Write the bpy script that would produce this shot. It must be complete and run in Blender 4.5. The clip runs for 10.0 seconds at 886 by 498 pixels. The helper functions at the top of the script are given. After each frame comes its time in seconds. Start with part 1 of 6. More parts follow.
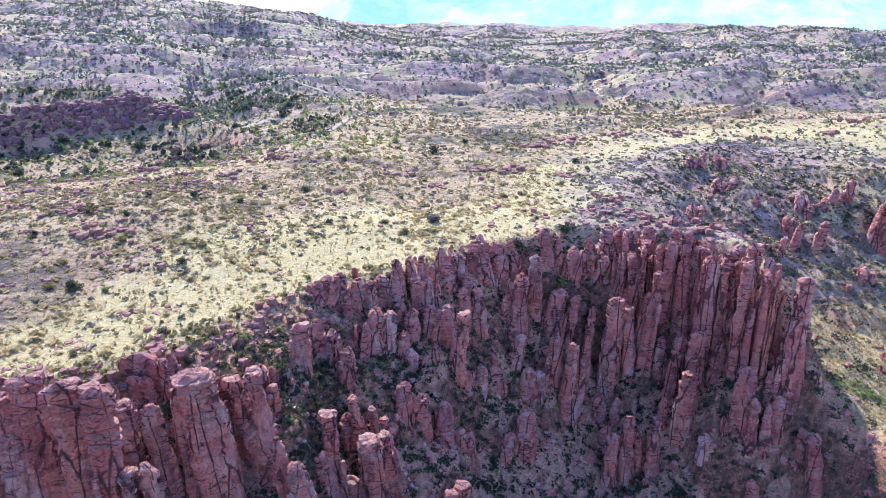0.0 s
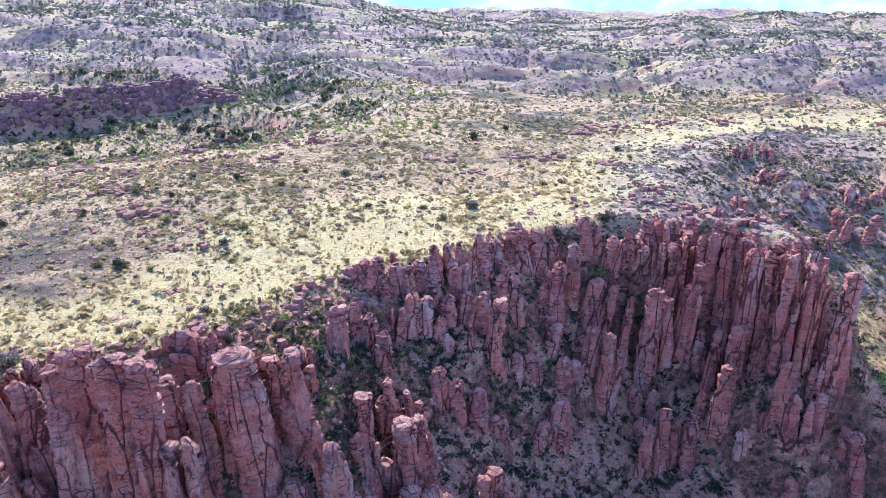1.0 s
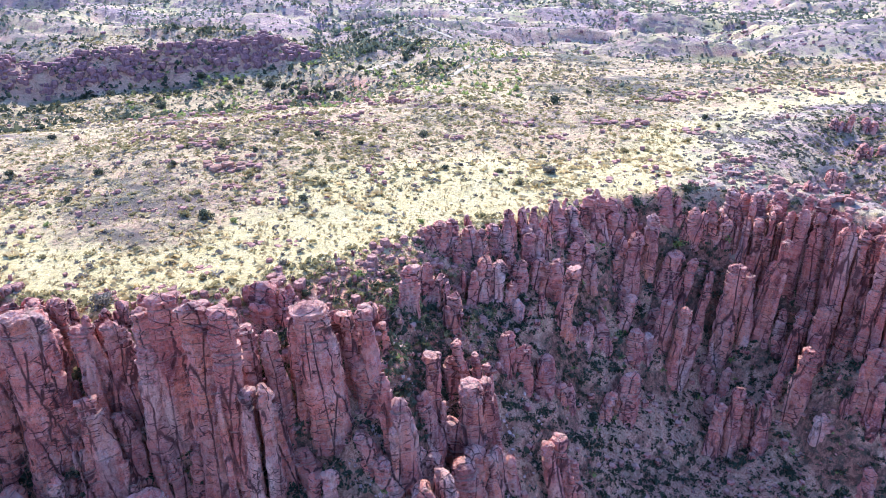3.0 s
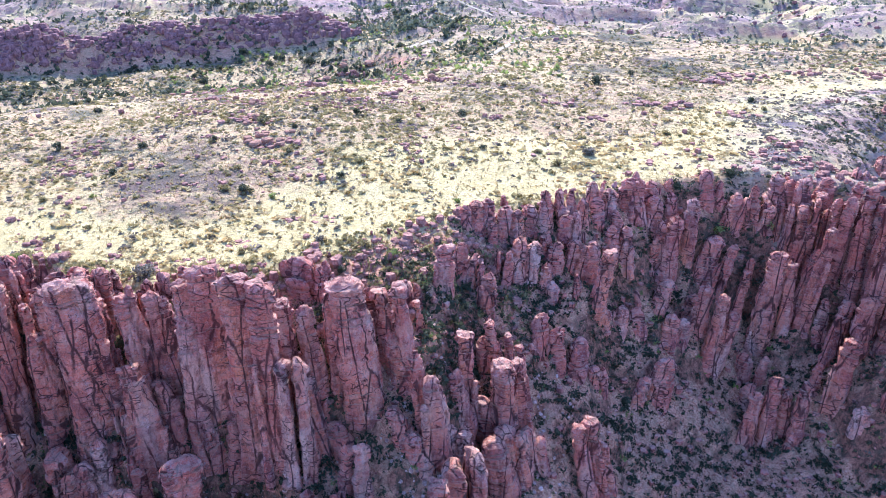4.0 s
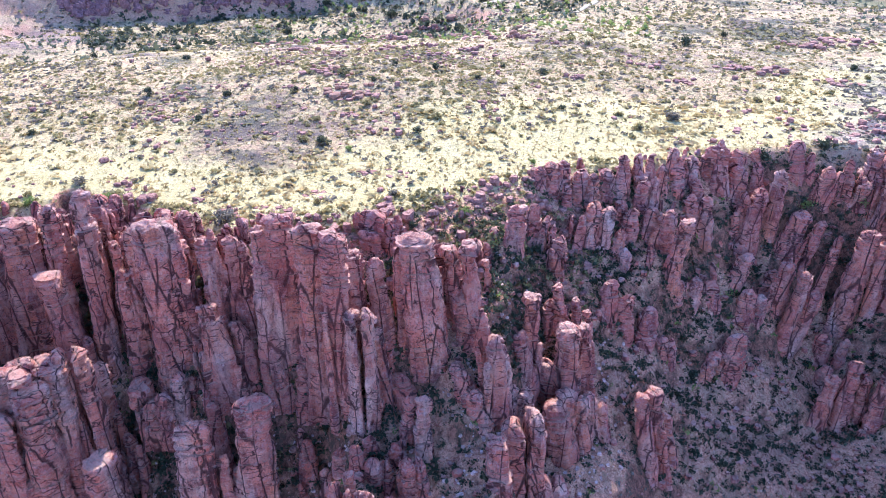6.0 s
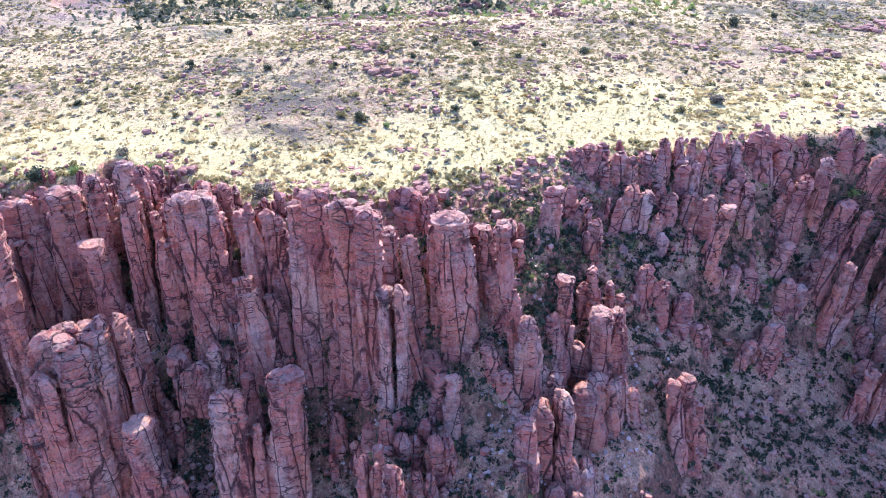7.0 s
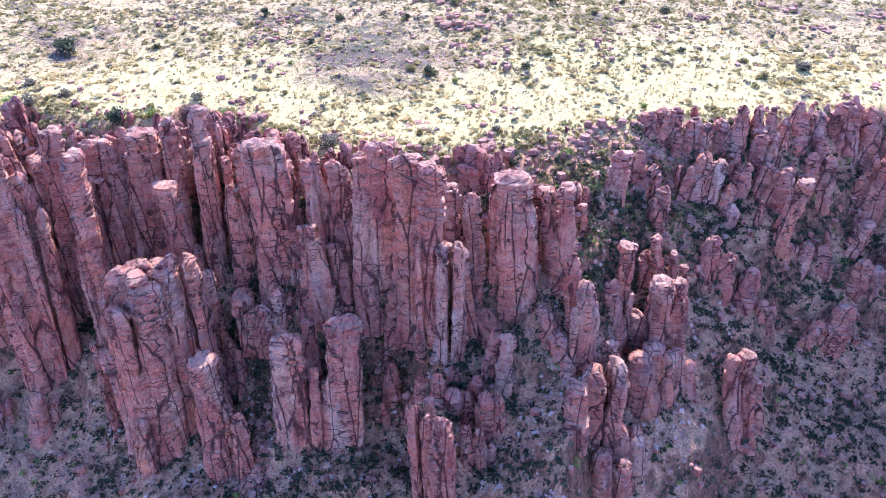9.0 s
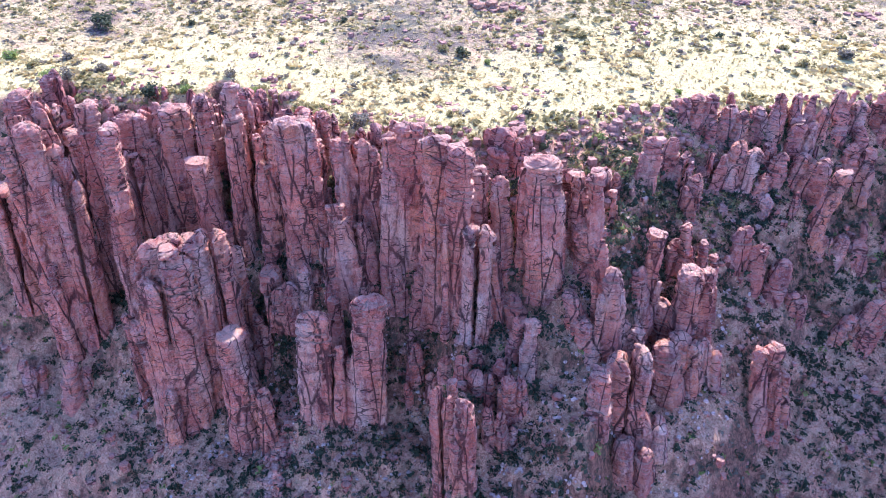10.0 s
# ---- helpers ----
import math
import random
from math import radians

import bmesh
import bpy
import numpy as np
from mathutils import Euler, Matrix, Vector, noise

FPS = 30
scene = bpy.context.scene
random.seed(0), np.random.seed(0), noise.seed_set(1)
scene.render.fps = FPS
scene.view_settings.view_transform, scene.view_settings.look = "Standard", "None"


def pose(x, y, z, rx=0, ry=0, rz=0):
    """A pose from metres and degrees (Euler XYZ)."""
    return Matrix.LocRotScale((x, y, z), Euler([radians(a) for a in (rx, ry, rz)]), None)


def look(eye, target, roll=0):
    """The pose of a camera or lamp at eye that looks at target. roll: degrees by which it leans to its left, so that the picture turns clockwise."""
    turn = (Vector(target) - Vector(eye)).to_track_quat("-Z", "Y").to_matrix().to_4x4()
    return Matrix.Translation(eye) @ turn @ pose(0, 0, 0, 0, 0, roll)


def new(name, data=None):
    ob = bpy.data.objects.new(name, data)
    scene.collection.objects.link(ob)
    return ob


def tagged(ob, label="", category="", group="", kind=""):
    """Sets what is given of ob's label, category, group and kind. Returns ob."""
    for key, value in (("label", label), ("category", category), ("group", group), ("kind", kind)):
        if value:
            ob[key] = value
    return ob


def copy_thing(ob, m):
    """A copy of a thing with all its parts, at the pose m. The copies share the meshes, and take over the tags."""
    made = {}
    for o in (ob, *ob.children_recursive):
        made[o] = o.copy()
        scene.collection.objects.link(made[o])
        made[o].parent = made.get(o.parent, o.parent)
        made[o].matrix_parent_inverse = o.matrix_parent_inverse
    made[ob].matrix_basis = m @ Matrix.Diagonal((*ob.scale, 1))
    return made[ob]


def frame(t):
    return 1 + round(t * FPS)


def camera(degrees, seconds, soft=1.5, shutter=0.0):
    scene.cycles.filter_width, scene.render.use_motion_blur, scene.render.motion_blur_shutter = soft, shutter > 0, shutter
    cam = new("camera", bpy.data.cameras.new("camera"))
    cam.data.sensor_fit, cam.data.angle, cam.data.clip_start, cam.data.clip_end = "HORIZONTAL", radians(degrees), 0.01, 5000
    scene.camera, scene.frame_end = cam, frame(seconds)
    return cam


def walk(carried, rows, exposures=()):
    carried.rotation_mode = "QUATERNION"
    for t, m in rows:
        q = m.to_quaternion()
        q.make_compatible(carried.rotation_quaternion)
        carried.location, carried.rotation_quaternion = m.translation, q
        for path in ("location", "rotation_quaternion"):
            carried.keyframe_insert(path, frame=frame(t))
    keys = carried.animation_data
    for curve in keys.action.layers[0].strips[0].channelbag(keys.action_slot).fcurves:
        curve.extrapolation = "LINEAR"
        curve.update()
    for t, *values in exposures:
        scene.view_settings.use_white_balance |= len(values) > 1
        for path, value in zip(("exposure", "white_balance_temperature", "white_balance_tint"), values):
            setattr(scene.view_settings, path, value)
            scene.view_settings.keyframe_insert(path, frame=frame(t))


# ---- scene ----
# The camera hovers 45 m above the plateau's edge and turns where it is.
cam = camera(64.08, 10.0, soft=0.75)
PATH = [
    (0, pose(0, 0, 45, 69.65, 0, 0.00) @ pose(0, 0, 0, 0, 0, -0.25)),
    (0.5, pose(0, 0, 45, 69.11, 0, 1.66) @ pose(0, 0, 0, 0, 0, -0.22)),
    (1, pose(0, 0, 45, 68.54, 0, 3.28) @ pose(0, 0, 0, 0, 0, -0.20)),
    (1.5, pose(0, 0, 45, 67.92, 0, 4.94) @ pose(0, 0, 0, 0, 0, -0.16)),
    (2, pose(0, 0, 45, 67.18, 0, 6.59) @ pose(0, 0, 0, 0, 0, -0.13)),
    (2.5, pose(0, 0, 45, 66.39, 0, 8.20) @ pose(0, 0, 0, 0, 0, -0.13)),
    (4, pose(0, 0, 45, 63.94, 0, 12.94) @ pose(0, 0, 0, 0, 0, -0.09)),
    (4.5, pose(0, 0, 45, 63.11, 0, 14.57) @ pose(0, 0, 0, 0, 0, -0.04)),
    (5, pose(0, 0, 45, 62.26, 0, 16.16) @ pose(0, 0, 0, 0, 0, -0.01)),
    (5.5, pose(0, 0, 45, 61.44, 0, 17.76) @ pose(0, 0, 0, 0, 0, 0.01)),
    (7, pose(0, 0, 45, 58.89, 0, 22.62) @ pose(0, 0, 0, 0, 0, 0.08)),
    (7.5, pose(0, 0, 45, 58.06, 0, 24.05) @ pose(0, 0, 0, 0, 0, 0.13)),
    (8, pose(0, 0, 45, 57.20, 0, 25.47) @ pose(0, 0, 0, 0, 0, 0.16)),
    (8.5, pose(0, 0, 45, 56.33, 0, 26.96) @ pose(0, 0, 0, 0, 0, 0.18)),
    (9, pose(0, 0, 45, 55.47, 0, 28.45) @ pose(0, 0, 0, 0, 0, 0.18)),
    (9.5, pose(0, 0, 45, 54.73, 0, 29.81) @ pose(0, 0, 0, 0, 0, 0.20)),
    (10, pose(0, 0, 45, 54.03, 0, 31.11) @ pose(0, 0, 0, 0, 0, 0.26)),
]
walk(cam, PATH, [(0.0, 1.48, 4540, 26), (2.5, 1.78, 4540, 25), (5.0, 1.9, 4540, 25), (8.0, 2.0, 4530, 26), (10.0, 2.12, 4540, 28)])

# ---- daylight: a high sun behind the cliffs, slightly to the west of the first view ----
SUN_AZ, SUN_EL = 17.0, 38.0
sun_way = Vector((-math.sin(radians(SUN_AZ)) * math.cos(radians(SUN_EL)), math.cos(radians(SUN_AZ)) * math.cos(radians(SUN_EL)), math.sin(radians(SUN_EL))))
sun = new("sun", bpy.data.lights.new("sun", "SUN"))
sun.data.energy, sun.data.angle, sun.data.color = 3.1, radians(0.53), (1.0, 0.84, 0.50)
sun.matrix_world = look(sun_way * 300, (0, 0, 0))
world = bpy.data.worlds.new("world")
scene.world = world
world.use_nodes = True
sky = world.node_tree.nodes.new("ShaderNodeTexSky")
sky.sky_type, sky.sun_disc = "NISHITA", False
sky.sun_elevation, sky.sun_rotation = radians(SUN_EL), radians(-SUN_AZ)
sky.air_density, sky.dust_density, sky.altitude = 1.0, 2.0, 1200
world.node_tree.links.new(sky.outputs[0], world.node_tree.nodes["Background"].inputs[0])
world.node_tree.nodes["Background"].inputs[1].default_value = 0.121


# ---- materials ----
class Nodes:
    """Wires node materials."""

    def __init__(self, name):
        self.mat = bpy.data.materials.new(name)
        self.mat.use_nodes = True
        self.tree = self.mat.node_tree
        self.bsdf = self.tree.nodes["Principled BSDF"]
        self.bsdf.inputs["Specular IOR Level"].default_value = 0.2

    def add(self, kind, **values):
        n = self.tree.nodes.new("ShaderNode" + kind)
        if "operation" in values:
            n.operation = values["operation"]
        if "feature" in values:
            n.feature = values["feature"]
        if "data_type" in values:
            n.data_type, n.blend_type = values["data_type"], values["blend_type"]
        if "attribute_name" in values:
            n.attribute_name = values["attribute_name"]
        return n

    def put(self, socket, v):
        if isinstance(v, bpy.types.NodeSocket):
            self.tree.links.new(v, socket)
        else:
            socket.default_value = v

    def place(self, sx=1.0, sy=1.0, sz=1.0):
        m = self.add("Mapping")
        self.put(m.inputs[0], self.add("NewGeometry").outputs["Position"])
        m.inputs["Scale"].default_value = (sx, sy, sz)
        return m.outputs[0]

    def noise(self, where, scale, detail=5.0, rough=0.6):
        n = self.add("TexNoise")
        self.put(n.inputs["Vector"], where)
        n.inputs["Scale"].default_value, n.inputs["Detail"].default_value, n.inputs["Roughness"].default_value = scale, detail, rough
        return n.outputs["Fac"]

    def cells(self, where, scale, feature="F1", out="Distance"):
        n = self.add("TexVoronoi", feature=feature)
        self.put(n.inputs["Vector"], where)
        n.inputs["Scale"].default_value = scale
        return n.outputs[out]

    def warp(self, where, scale, amount):
        """The same places, pushed about by noise."""
        n = self.add("TexNoise")
        self.put(n.inputs["Vector"], where)
        n.inputs["Scale"].default_value, n.inputs["Detail"].default_value = scale, 5.0
        k = self.add("VectorMath", operation="MULTIPLY_ADD")
        self.put(k.inputs[0], n.outputs["Color"])
        k.inputs[1].default_value = (amount, amount, amount)
        self.put(k.inputs[2], where)
        return k.outputs[0]

    def curve(self, v, a, b, lo=0.0, hi=1.0):
        n = self.add("MapRange")
        self.put(n.inputs[0], v)
        for i, w in enumerate((a, b, lo, hi)):
            n.inputs[i + 1].default_value = w
        return n.outputs[0]

    def maths(self, op, a, b=0.0):
        n = self.add("Math", operation=op)
        self.put(n.inputs[0], a)
        self.put(n.inputs[1], b)
        return n.outputs[0]

    def mix(self, f, a, b, how="MIX"):
        n = self.add("Mix", data_type="RGBA", blend_type=how)
        self.put(n.inputs["Factor"], f)
        self.put(n.inputs[6], (*a, 1) if isinstance(a, tuple) else a)
        self.put(n.inputs[7], (*b, 1) if isinstance(b, tuple) else b)
        return n.outputs[2]

    def bump(self, height, strength, distance, under=None):
        n = self.add("Bump")
        n.inputs["Strength"].default_value, n.inputs["Distance"].default_value = strength, distance
        self.put(n.inputs["Height"], height)
        if under is not None:
            self.put(n.inputs["Normal"], under)
        return n.outputs[0]

    def done(self, colour, rough=0.9, normal=None):
        self.put(self.bsdf.inputs["Base Color"], colour)
        self.put(self.bsdf.inputs["Roughness"], rough)
        if normal is not None:
            self.put(self.bsdf.inputs["Normal"], normal)
        return self.mat


def rock_material():
    """Red volcanic rock: orange and wine red panels, pale washed faces, dark varnish streaks and fine cracks."""
    n = Nodes("red_rock")
    p = n.place()
    tall = n.place(1, 1, 0.2)
    base = n.mix(n.curve(n.noise(p, 0.14, 4), 0.35, 0.65), (0.73, 0.20, 0.125), (0.87, 0.32, 0.205))
    base = n.mix(n.curve(n.noise(tall, 0.33, 5, 0.6), 0.5, 0.64, 0, 0.8), base, (0.88, 0.33, 0.165))
    base = n.mix(n.curve(n.noise(tall, 0.27, 7, 0.7), 0.51, 0.64, 0, 0.85), base, (0.90, 0.62, 0.46))
    base = n.mix(n.curve(n.noise(tall, 0.55, 7, 0.7), 0.53, 0.61, 0, 0.8), base, (0.22, 0.062, 0.055))
    # a thin grey lichen film, in blots and grains
    base = n.mix(n.maths("MULTIPLY", n.curve(n.noise(p, 0.5, 6, 0.75), 0.46, 0.62), n.curve(n.noise(p, 3.0, 6, 0.8), 0.44, 0.58, 0, 0.65)), base, (0.66, 0.47, 0.45))
    base = n.mix(n.curve(n.noise(p, 1.6, 8, 0.85), 0.47, 0.40, 0, 0.72), base, (0.17, 0.048, 0.045))
    base = n.mix(n.curve(n.noise(n.place(0.7, 0.7, 1.6), 2.6, 8, 0.85), 0.53, 0.59, 0, 0.55), base, (0.80, 0.56, 0.46))
    # upright blocks and thin beds, each with its own tone
    tone, bed = n.add("SeparateColor"), n.add("SeparateColor")
    n.put(tone.inputs[0], n.cells(n.warp(n.place(1, 1, 0.3), 0.9, 0.4), 0.6, "F1", "Color"))
    n.put(bed.inputs[0], n.cells(n.warp(n.place(0.5, 0.5, 1.7), 1.1, 0.3), 0.85, "F1", "Color"))
    base = n.mix(n.curve(tone.outputs[0], 0.4, 1.0, 0.0, 0.35), base, (0.36, 0.10, 0.08))
    base = n.mix(n.curve(bed.outputs[0], 0.6, 0.9, 0, 0.32), base, (0.88, 0.50, 0.34))
    base = n.mix(n.curve(bed.outputs[1], 0.7, 0.92, 0, 0.32), base, (0.28, 0.08, 0.068))
    # cracks that come and go: long upright ones, short level ones, small broken patches
    side = n.cells(n.warp(n.place(1, 1, 0.13), 0.8, 0.55), 0.42, "DISTANCE_TO_EDGE")
    lie = n.cells(n.warp(n.place(0.4, 0.4, 1.3), 1.0, 0.28), 0.8, "DISTANCE_TO_EDGE")
    small = n.cells(n.warp(n.place(1.2, 1.2, 0.8), 1.6, 0.4), 0.9, "DISTANCE_TO_EDGE")
    side = n.maths("MULTIPLY", n.curve(side, 0.045, 0.015), n.curve(n.noise(n.place(1, 1, 0.25), 0.3, 4), 0.40, 0.46))
    lie = n.maths("MULTIPLY", n.curve(lie, 0.05, 0.018), n.curve(n.noise(p, 0.4, 5), 0.5, 0.56))
    small = n.maths("MULTIPLY", n.curve(small, 0.045, 0.015), n.curve(n.noise(p, 0.3, 5), 0.62, 0.67))
    level = n.maths("MAXIMUM", n.maths("MAXIMUM", side, lie), small)
    base = n.mix(n.maths("MULTIPLY", level, 0.85), base, (0.05, 0.018, 0.02))
    info = n.add("ObjectInfo")
    base = n.mix(n.curve(info.outputs["Random"], 0, 1, 0.0, 0.25), base, (0.40, 0.11, 0.09))
    # pale dust on upward faces, with the tops' sunlight put into its colour
    up = n.add("SeparateXYZ")
    n.put(up.inputs[0], n.add("NewGeometry").outputs["True Normal"])
    lit_dust = n.curve(n.maths("ADD", up.outputs["Z"], n.maths("MULTIPLY", n.noise(p, 1.4, 6, 0.8), 0.7)), 1.1, 1.36, 0, 0.5)
    base = n.mix(lit_dust, base, (0.74, 0.48, 0.33))
    b = n.bump(n.noise(p, 1.3, 8, 0.75), 1.0, 0.5)
    b = n.bump(bed.outputs[2], 0.6, 0.2, b)
    b = n.bump(tone.outputs[2], 0.6, 0.25, b)
    b = n.bump(n.maths("SUBTRACT", 1.0, level), 1.0, 0.2, b)
    b = n.bump(n.noise(n.place(1, 1, 1.7), 3.6, 7, 0.8), 1.0, 0.3, b)
    return n.done(base, 0.85, b)


def ground_material():
    """Straw over red earth near the edge, brush and stones beyond; scree on the slopes, bare rock where it is steep."""
    n = Nodes("ground")
    p = n.place()
    up = n.add("SeparateXYZ")
    n.put(up.inputs[0], n.add("NewGeometry").outputs["Normal"])
    steep = up.outputs["Z"]
    cover = n.add("Attribute", attribute_name="cover").outputs["Fac"]
    blot, speck = n.noise(p, 0.22, 6, 0.7), n.noise(p, 1.1, 7, 0.8)
    grass = n.mix(n.curve(blot, 0.35, 0.65), (0.57, 0.435, 0.155), (0.69, 0.55, 0.235))
    grass = n.mix(n.curve(speck, 0.50, 0.62), grass, (0.36, 0.26, 0.11))
    grass = n.mix(n.curve(n.noise(p, 2.6, 5, 0.7), 0.53, 0.63), grass, (0.78, 0.65, 0.32))
    grass = n.mix(n.curve(n.noise(p, 0.5, 5, 0.7), 0.63, 0.72), grass, (0.30, 0.17, 0.11))
    brush = n.mix(n.curve(n.noise(p, 0.5, 6, 0.75), 0.42, 0.6), (0.60, 0.45, 0.205), (0.47, 0.29, 0.16))
    brush = n.mix(n.curve(n.maths("ADD", n.maths("MULTIPLY", blot, 0.5), speck), 0.75, 0.86), brush, (0.13, 0.115, 0.055))
    brush = n.mix(n.curve(n.noise(p, 1.6, 5, 0.7), 0.58, 0.66, 0, 0.8), brush, (0.62, 0.47, 0.26))
    wood = n.curve(n.noise(n.place(0.6, 1, 1), 0.035, 9, 0.75), 0.50, 0.57)
    brush = n.mix(n.maths("MULTIPLY", wood, n.curve(cover, 0.5, 0.8, 0, 0.9)), brush, n.mix(n.curve(n.noise(p, 0.02, 5), 0.4, 0.6), (0.06, 0.075, 0.04), (0.15, 0.085, 0.085)))
    share = n.curve(n.maths("ADD", cover, n.maths("MULTIPLY", n.maths("SUBTRACT", n.noise(p, 0.12, 9, 0.85), 0.5), 2.4)), 0.25, 0.65)
    base = n.mix(share, grass, brush)
    # purple rock and scrub, with distance haze put into these base colours
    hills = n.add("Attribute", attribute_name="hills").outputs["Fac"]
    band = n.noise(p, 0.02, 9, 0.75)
    hazed_wild = n.mix(n.curve(band, 0.45, 0.55), (0.52, 0.43, 0.19), (0.40, 0.27, 0.235))
    hazed_wild = n.mix(n.curve(n.noise(p, 0.07, 8, 0.8), 0.5, 0.58, 0, 0.85), hazed_wild, (0.30, 0.17, 0.17))
    hazed_wild = n.mix(n.curve(n.noise(p, 0.9, 6, 0.8), 0.55, 0.61, 0, 0.8), hazed_wild, (0.64, 0.52, 0.29))
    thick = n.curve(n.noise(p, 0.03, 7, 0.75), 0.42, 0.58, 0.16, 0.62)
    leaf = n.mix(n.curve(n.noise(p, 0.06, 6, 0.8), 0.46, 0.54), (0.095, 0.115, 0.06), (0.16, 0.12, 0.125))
    hazed_wild = n.mix(n.maths("MULTIPLY", n.maths("LESS_THAN", n.cells(n.warp(p, 0.6, 1.2), 0.30), thick), 0.85), hazed_wild, leaf)
    hazed_wild = n.mix(n.maths("MULTIPLY", n.maths("LESS_THAN", n.cells(n.warp(p, 0.3, 2.5), 0.13), n.maths("MULTIPLY", thick, 0.8)), 0.7), hazed_wild, leaf)
    base = n.mix(n.maths("MULTIPLY", hills, n.curve(n.noise(p, 0.03, 8, 0.8), 0.38, 0.52, 0.7, 1.0)), base, hazed_wild)
    fine = n.noise(p, 2.6, 8, 0.88)
    scree = n.mix(n.curve(fine, 0.45, 0.54), (0.40, 0.165, 0.095), (0.84, 0.44, 0.26))
    scree = n.mix(n.curve(n.noise(p, 0.35, 6, 0.7), 0.45, 0.6), scree, n.mix(n.curve(fine, 0.44, 0.56), (0.36, 0.18, 0.105), (0.76, 0.45, 0.26)))
    scree = n.mix(n.curve(n.noise(p, 1.3, 7, 0.85), 0.54, 0.60, 0, 0.75), scree, n.mix(n.curve(fine, 0.45, 0.58), (0.09, 0.075, 0.04), (0.28, 0.21, 0.11)))
    pebble = n.cells(n.warp(p, 3.0, 0.2), 1.6)
    scree = n.mix(n.maths("MULTIPLY", n.curve(pebble, 0.26, 0.2), n.curve(n.noise(p, 0.5, 5), 0.46, 0.56, 0, 0.8)), scree, (0.74, 0.45, 0.30))
    zone = n.add("Attribute", attribute_name="scree").outputs["Fac"]
    base = n.mix(n.maths("MULTIPLY", n.maths("MAXIMUM", zone, n.curve(steep, 0.93, 0.84)), n.maths("SUBTRACT", 1.0, n.maths("MULTIPLY", hills, 0.75))), base, scree)
    wall = n.mix(n.curve(n.noise(n.place(1, 1, 0.5), 1.6, 9, 0.88), 0.44, 0.56), (0.16, 0.07, 0.045), (0.48, 0.22, 0.13))
    wall = n.mix(n.curve(n.noise(p, 0.6, 8, 0.85), 0.50, 0.56, 0, 0.8), wall, (0.10, 0.085, 0.05))
    base = n.mix(n.curve(n.maths("ADD", steep, n.maths("MULTIPLY", n.noise(p, 0.5, 5), 0.25)), 0.80, 0.70), base, wall)
    b = n.bump(speck, 1.0, 0.6)
    b = n.bump(n.noise(p, 5.0, 5, 0.7), 0.6, 0.1, b)
    return n.done(base, 0.95, b)


def stone_material(name, low, high):
    """Dull brown red stones."""
    n = Nodes(name)
    p = n.place()
    base = n.mix(n.curve(n.noise(p, 1.3, 7, 0.8), 0.42, 0.6), low, high)
    base = n.mix(n.curve(n.noise(p, 4.0, 5, 0.7), 0.56, 0.64, 0, 0.6), base, (0.42, 0.29, 0.2))
    return n.done(base, 0.9, n.bump(n.noise(p, 3.0, 7, 0.75), 0.9, 0.2))


def leaf_material(name, a, b, c):
    """Leaves that also let light through."""
    n = Nodes(name)
    g = n.add("NewGeometry").outputs["Random Per Island"]
    base = n.mix(n.curve(g, 0, 0.6), a, b)
    base = n.mix(n.curve(g, 0.7, 1.0), base, c)
    base = n.mix(n.curve(n.noise(n.place(), 0.12, 3), 0.35, 0.65, 0, 0.5), base, c)
    n.done(base, 0.8)
    thin, both = n.add("BsdfTranslucent"), n.add("MixShader")
    n.put(thin.inputs["Color"], base)
    both.inputs[0].default_value = 0.4
    n.put(both.inputs[1], n.bsdf.outputs[0])
    n.put(both.inputs[2], thin.outputs[0])
    n.put(n.tree.nodes["Material Output"].inputs["Surface"], both.outputs[0])
    return n.mat


def plain_material(name, a, b, scale):
    n = Nodes(name)
    p = n.place()
    return n.done(n.mix(n.curve(n.noise(p, scale, 6, 0.7), 0.3, 0.7), a, b), 0.9, n.bump(n.noise(p, scale * 4, 5), 0.5, 0.05))


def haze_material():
    """A far range, pale blue: the air's haze is painted in as colour and glow."""
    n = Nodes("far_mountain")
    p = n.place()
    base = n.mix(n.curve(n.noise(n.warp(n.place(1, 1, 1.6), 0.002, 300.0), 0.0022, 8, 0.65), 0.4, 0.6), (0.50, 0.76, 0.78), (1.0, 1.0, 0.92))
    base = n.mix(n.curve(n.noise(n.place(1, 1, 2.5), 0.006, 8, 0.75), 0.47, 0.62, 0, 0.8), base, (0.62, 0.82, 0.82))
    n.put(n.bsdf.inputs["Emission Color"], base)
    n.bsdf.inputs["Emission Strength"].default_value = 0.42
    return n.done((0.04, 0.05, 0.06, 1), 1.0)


ROCK, GROUND, STONE = rock_material(), ground_material(), stone_material("field_stone", (0.22, 0.10, 0.075), (0.48, 0.25, 0.175))
PEBBLE = stone_material("pale_stone", (0.42, 0.24, 0.18), (0.80, 0.58, 0.46))
# a darker field stone: the far faces' shade put into its colour
LEDGE_SHADED = stone_material("shaded_ledge_stone", (0.16, 0.075, 0.072), (0.36, 0.18, 0.16))
LEAF_DARK = leaf_material("dark_leaves", (0.038, 0.046, 0.026), (0.065, 0.075, 0.04), (0.12, 0.12, 0.065))
LEAF_OLIVE = leaf_material("olive_leaves", (0.17, 0.145, 0.055), (0.27, 0.225, 0.085), (0.44, 0.35, 0.15))
LEAF_BRIGHT = leaf_material("bright_leaves", (0.17, 0.22, 0.05), (0.26, 0.30, 0.07), (0.36, 0.37, 0.12))
LEAF_GREY = leaf_material("grey_scrub", (0.10, 0.085, 0.06), (0.19, 0.16, 0.11), (0.33, 0.27, 0.19))
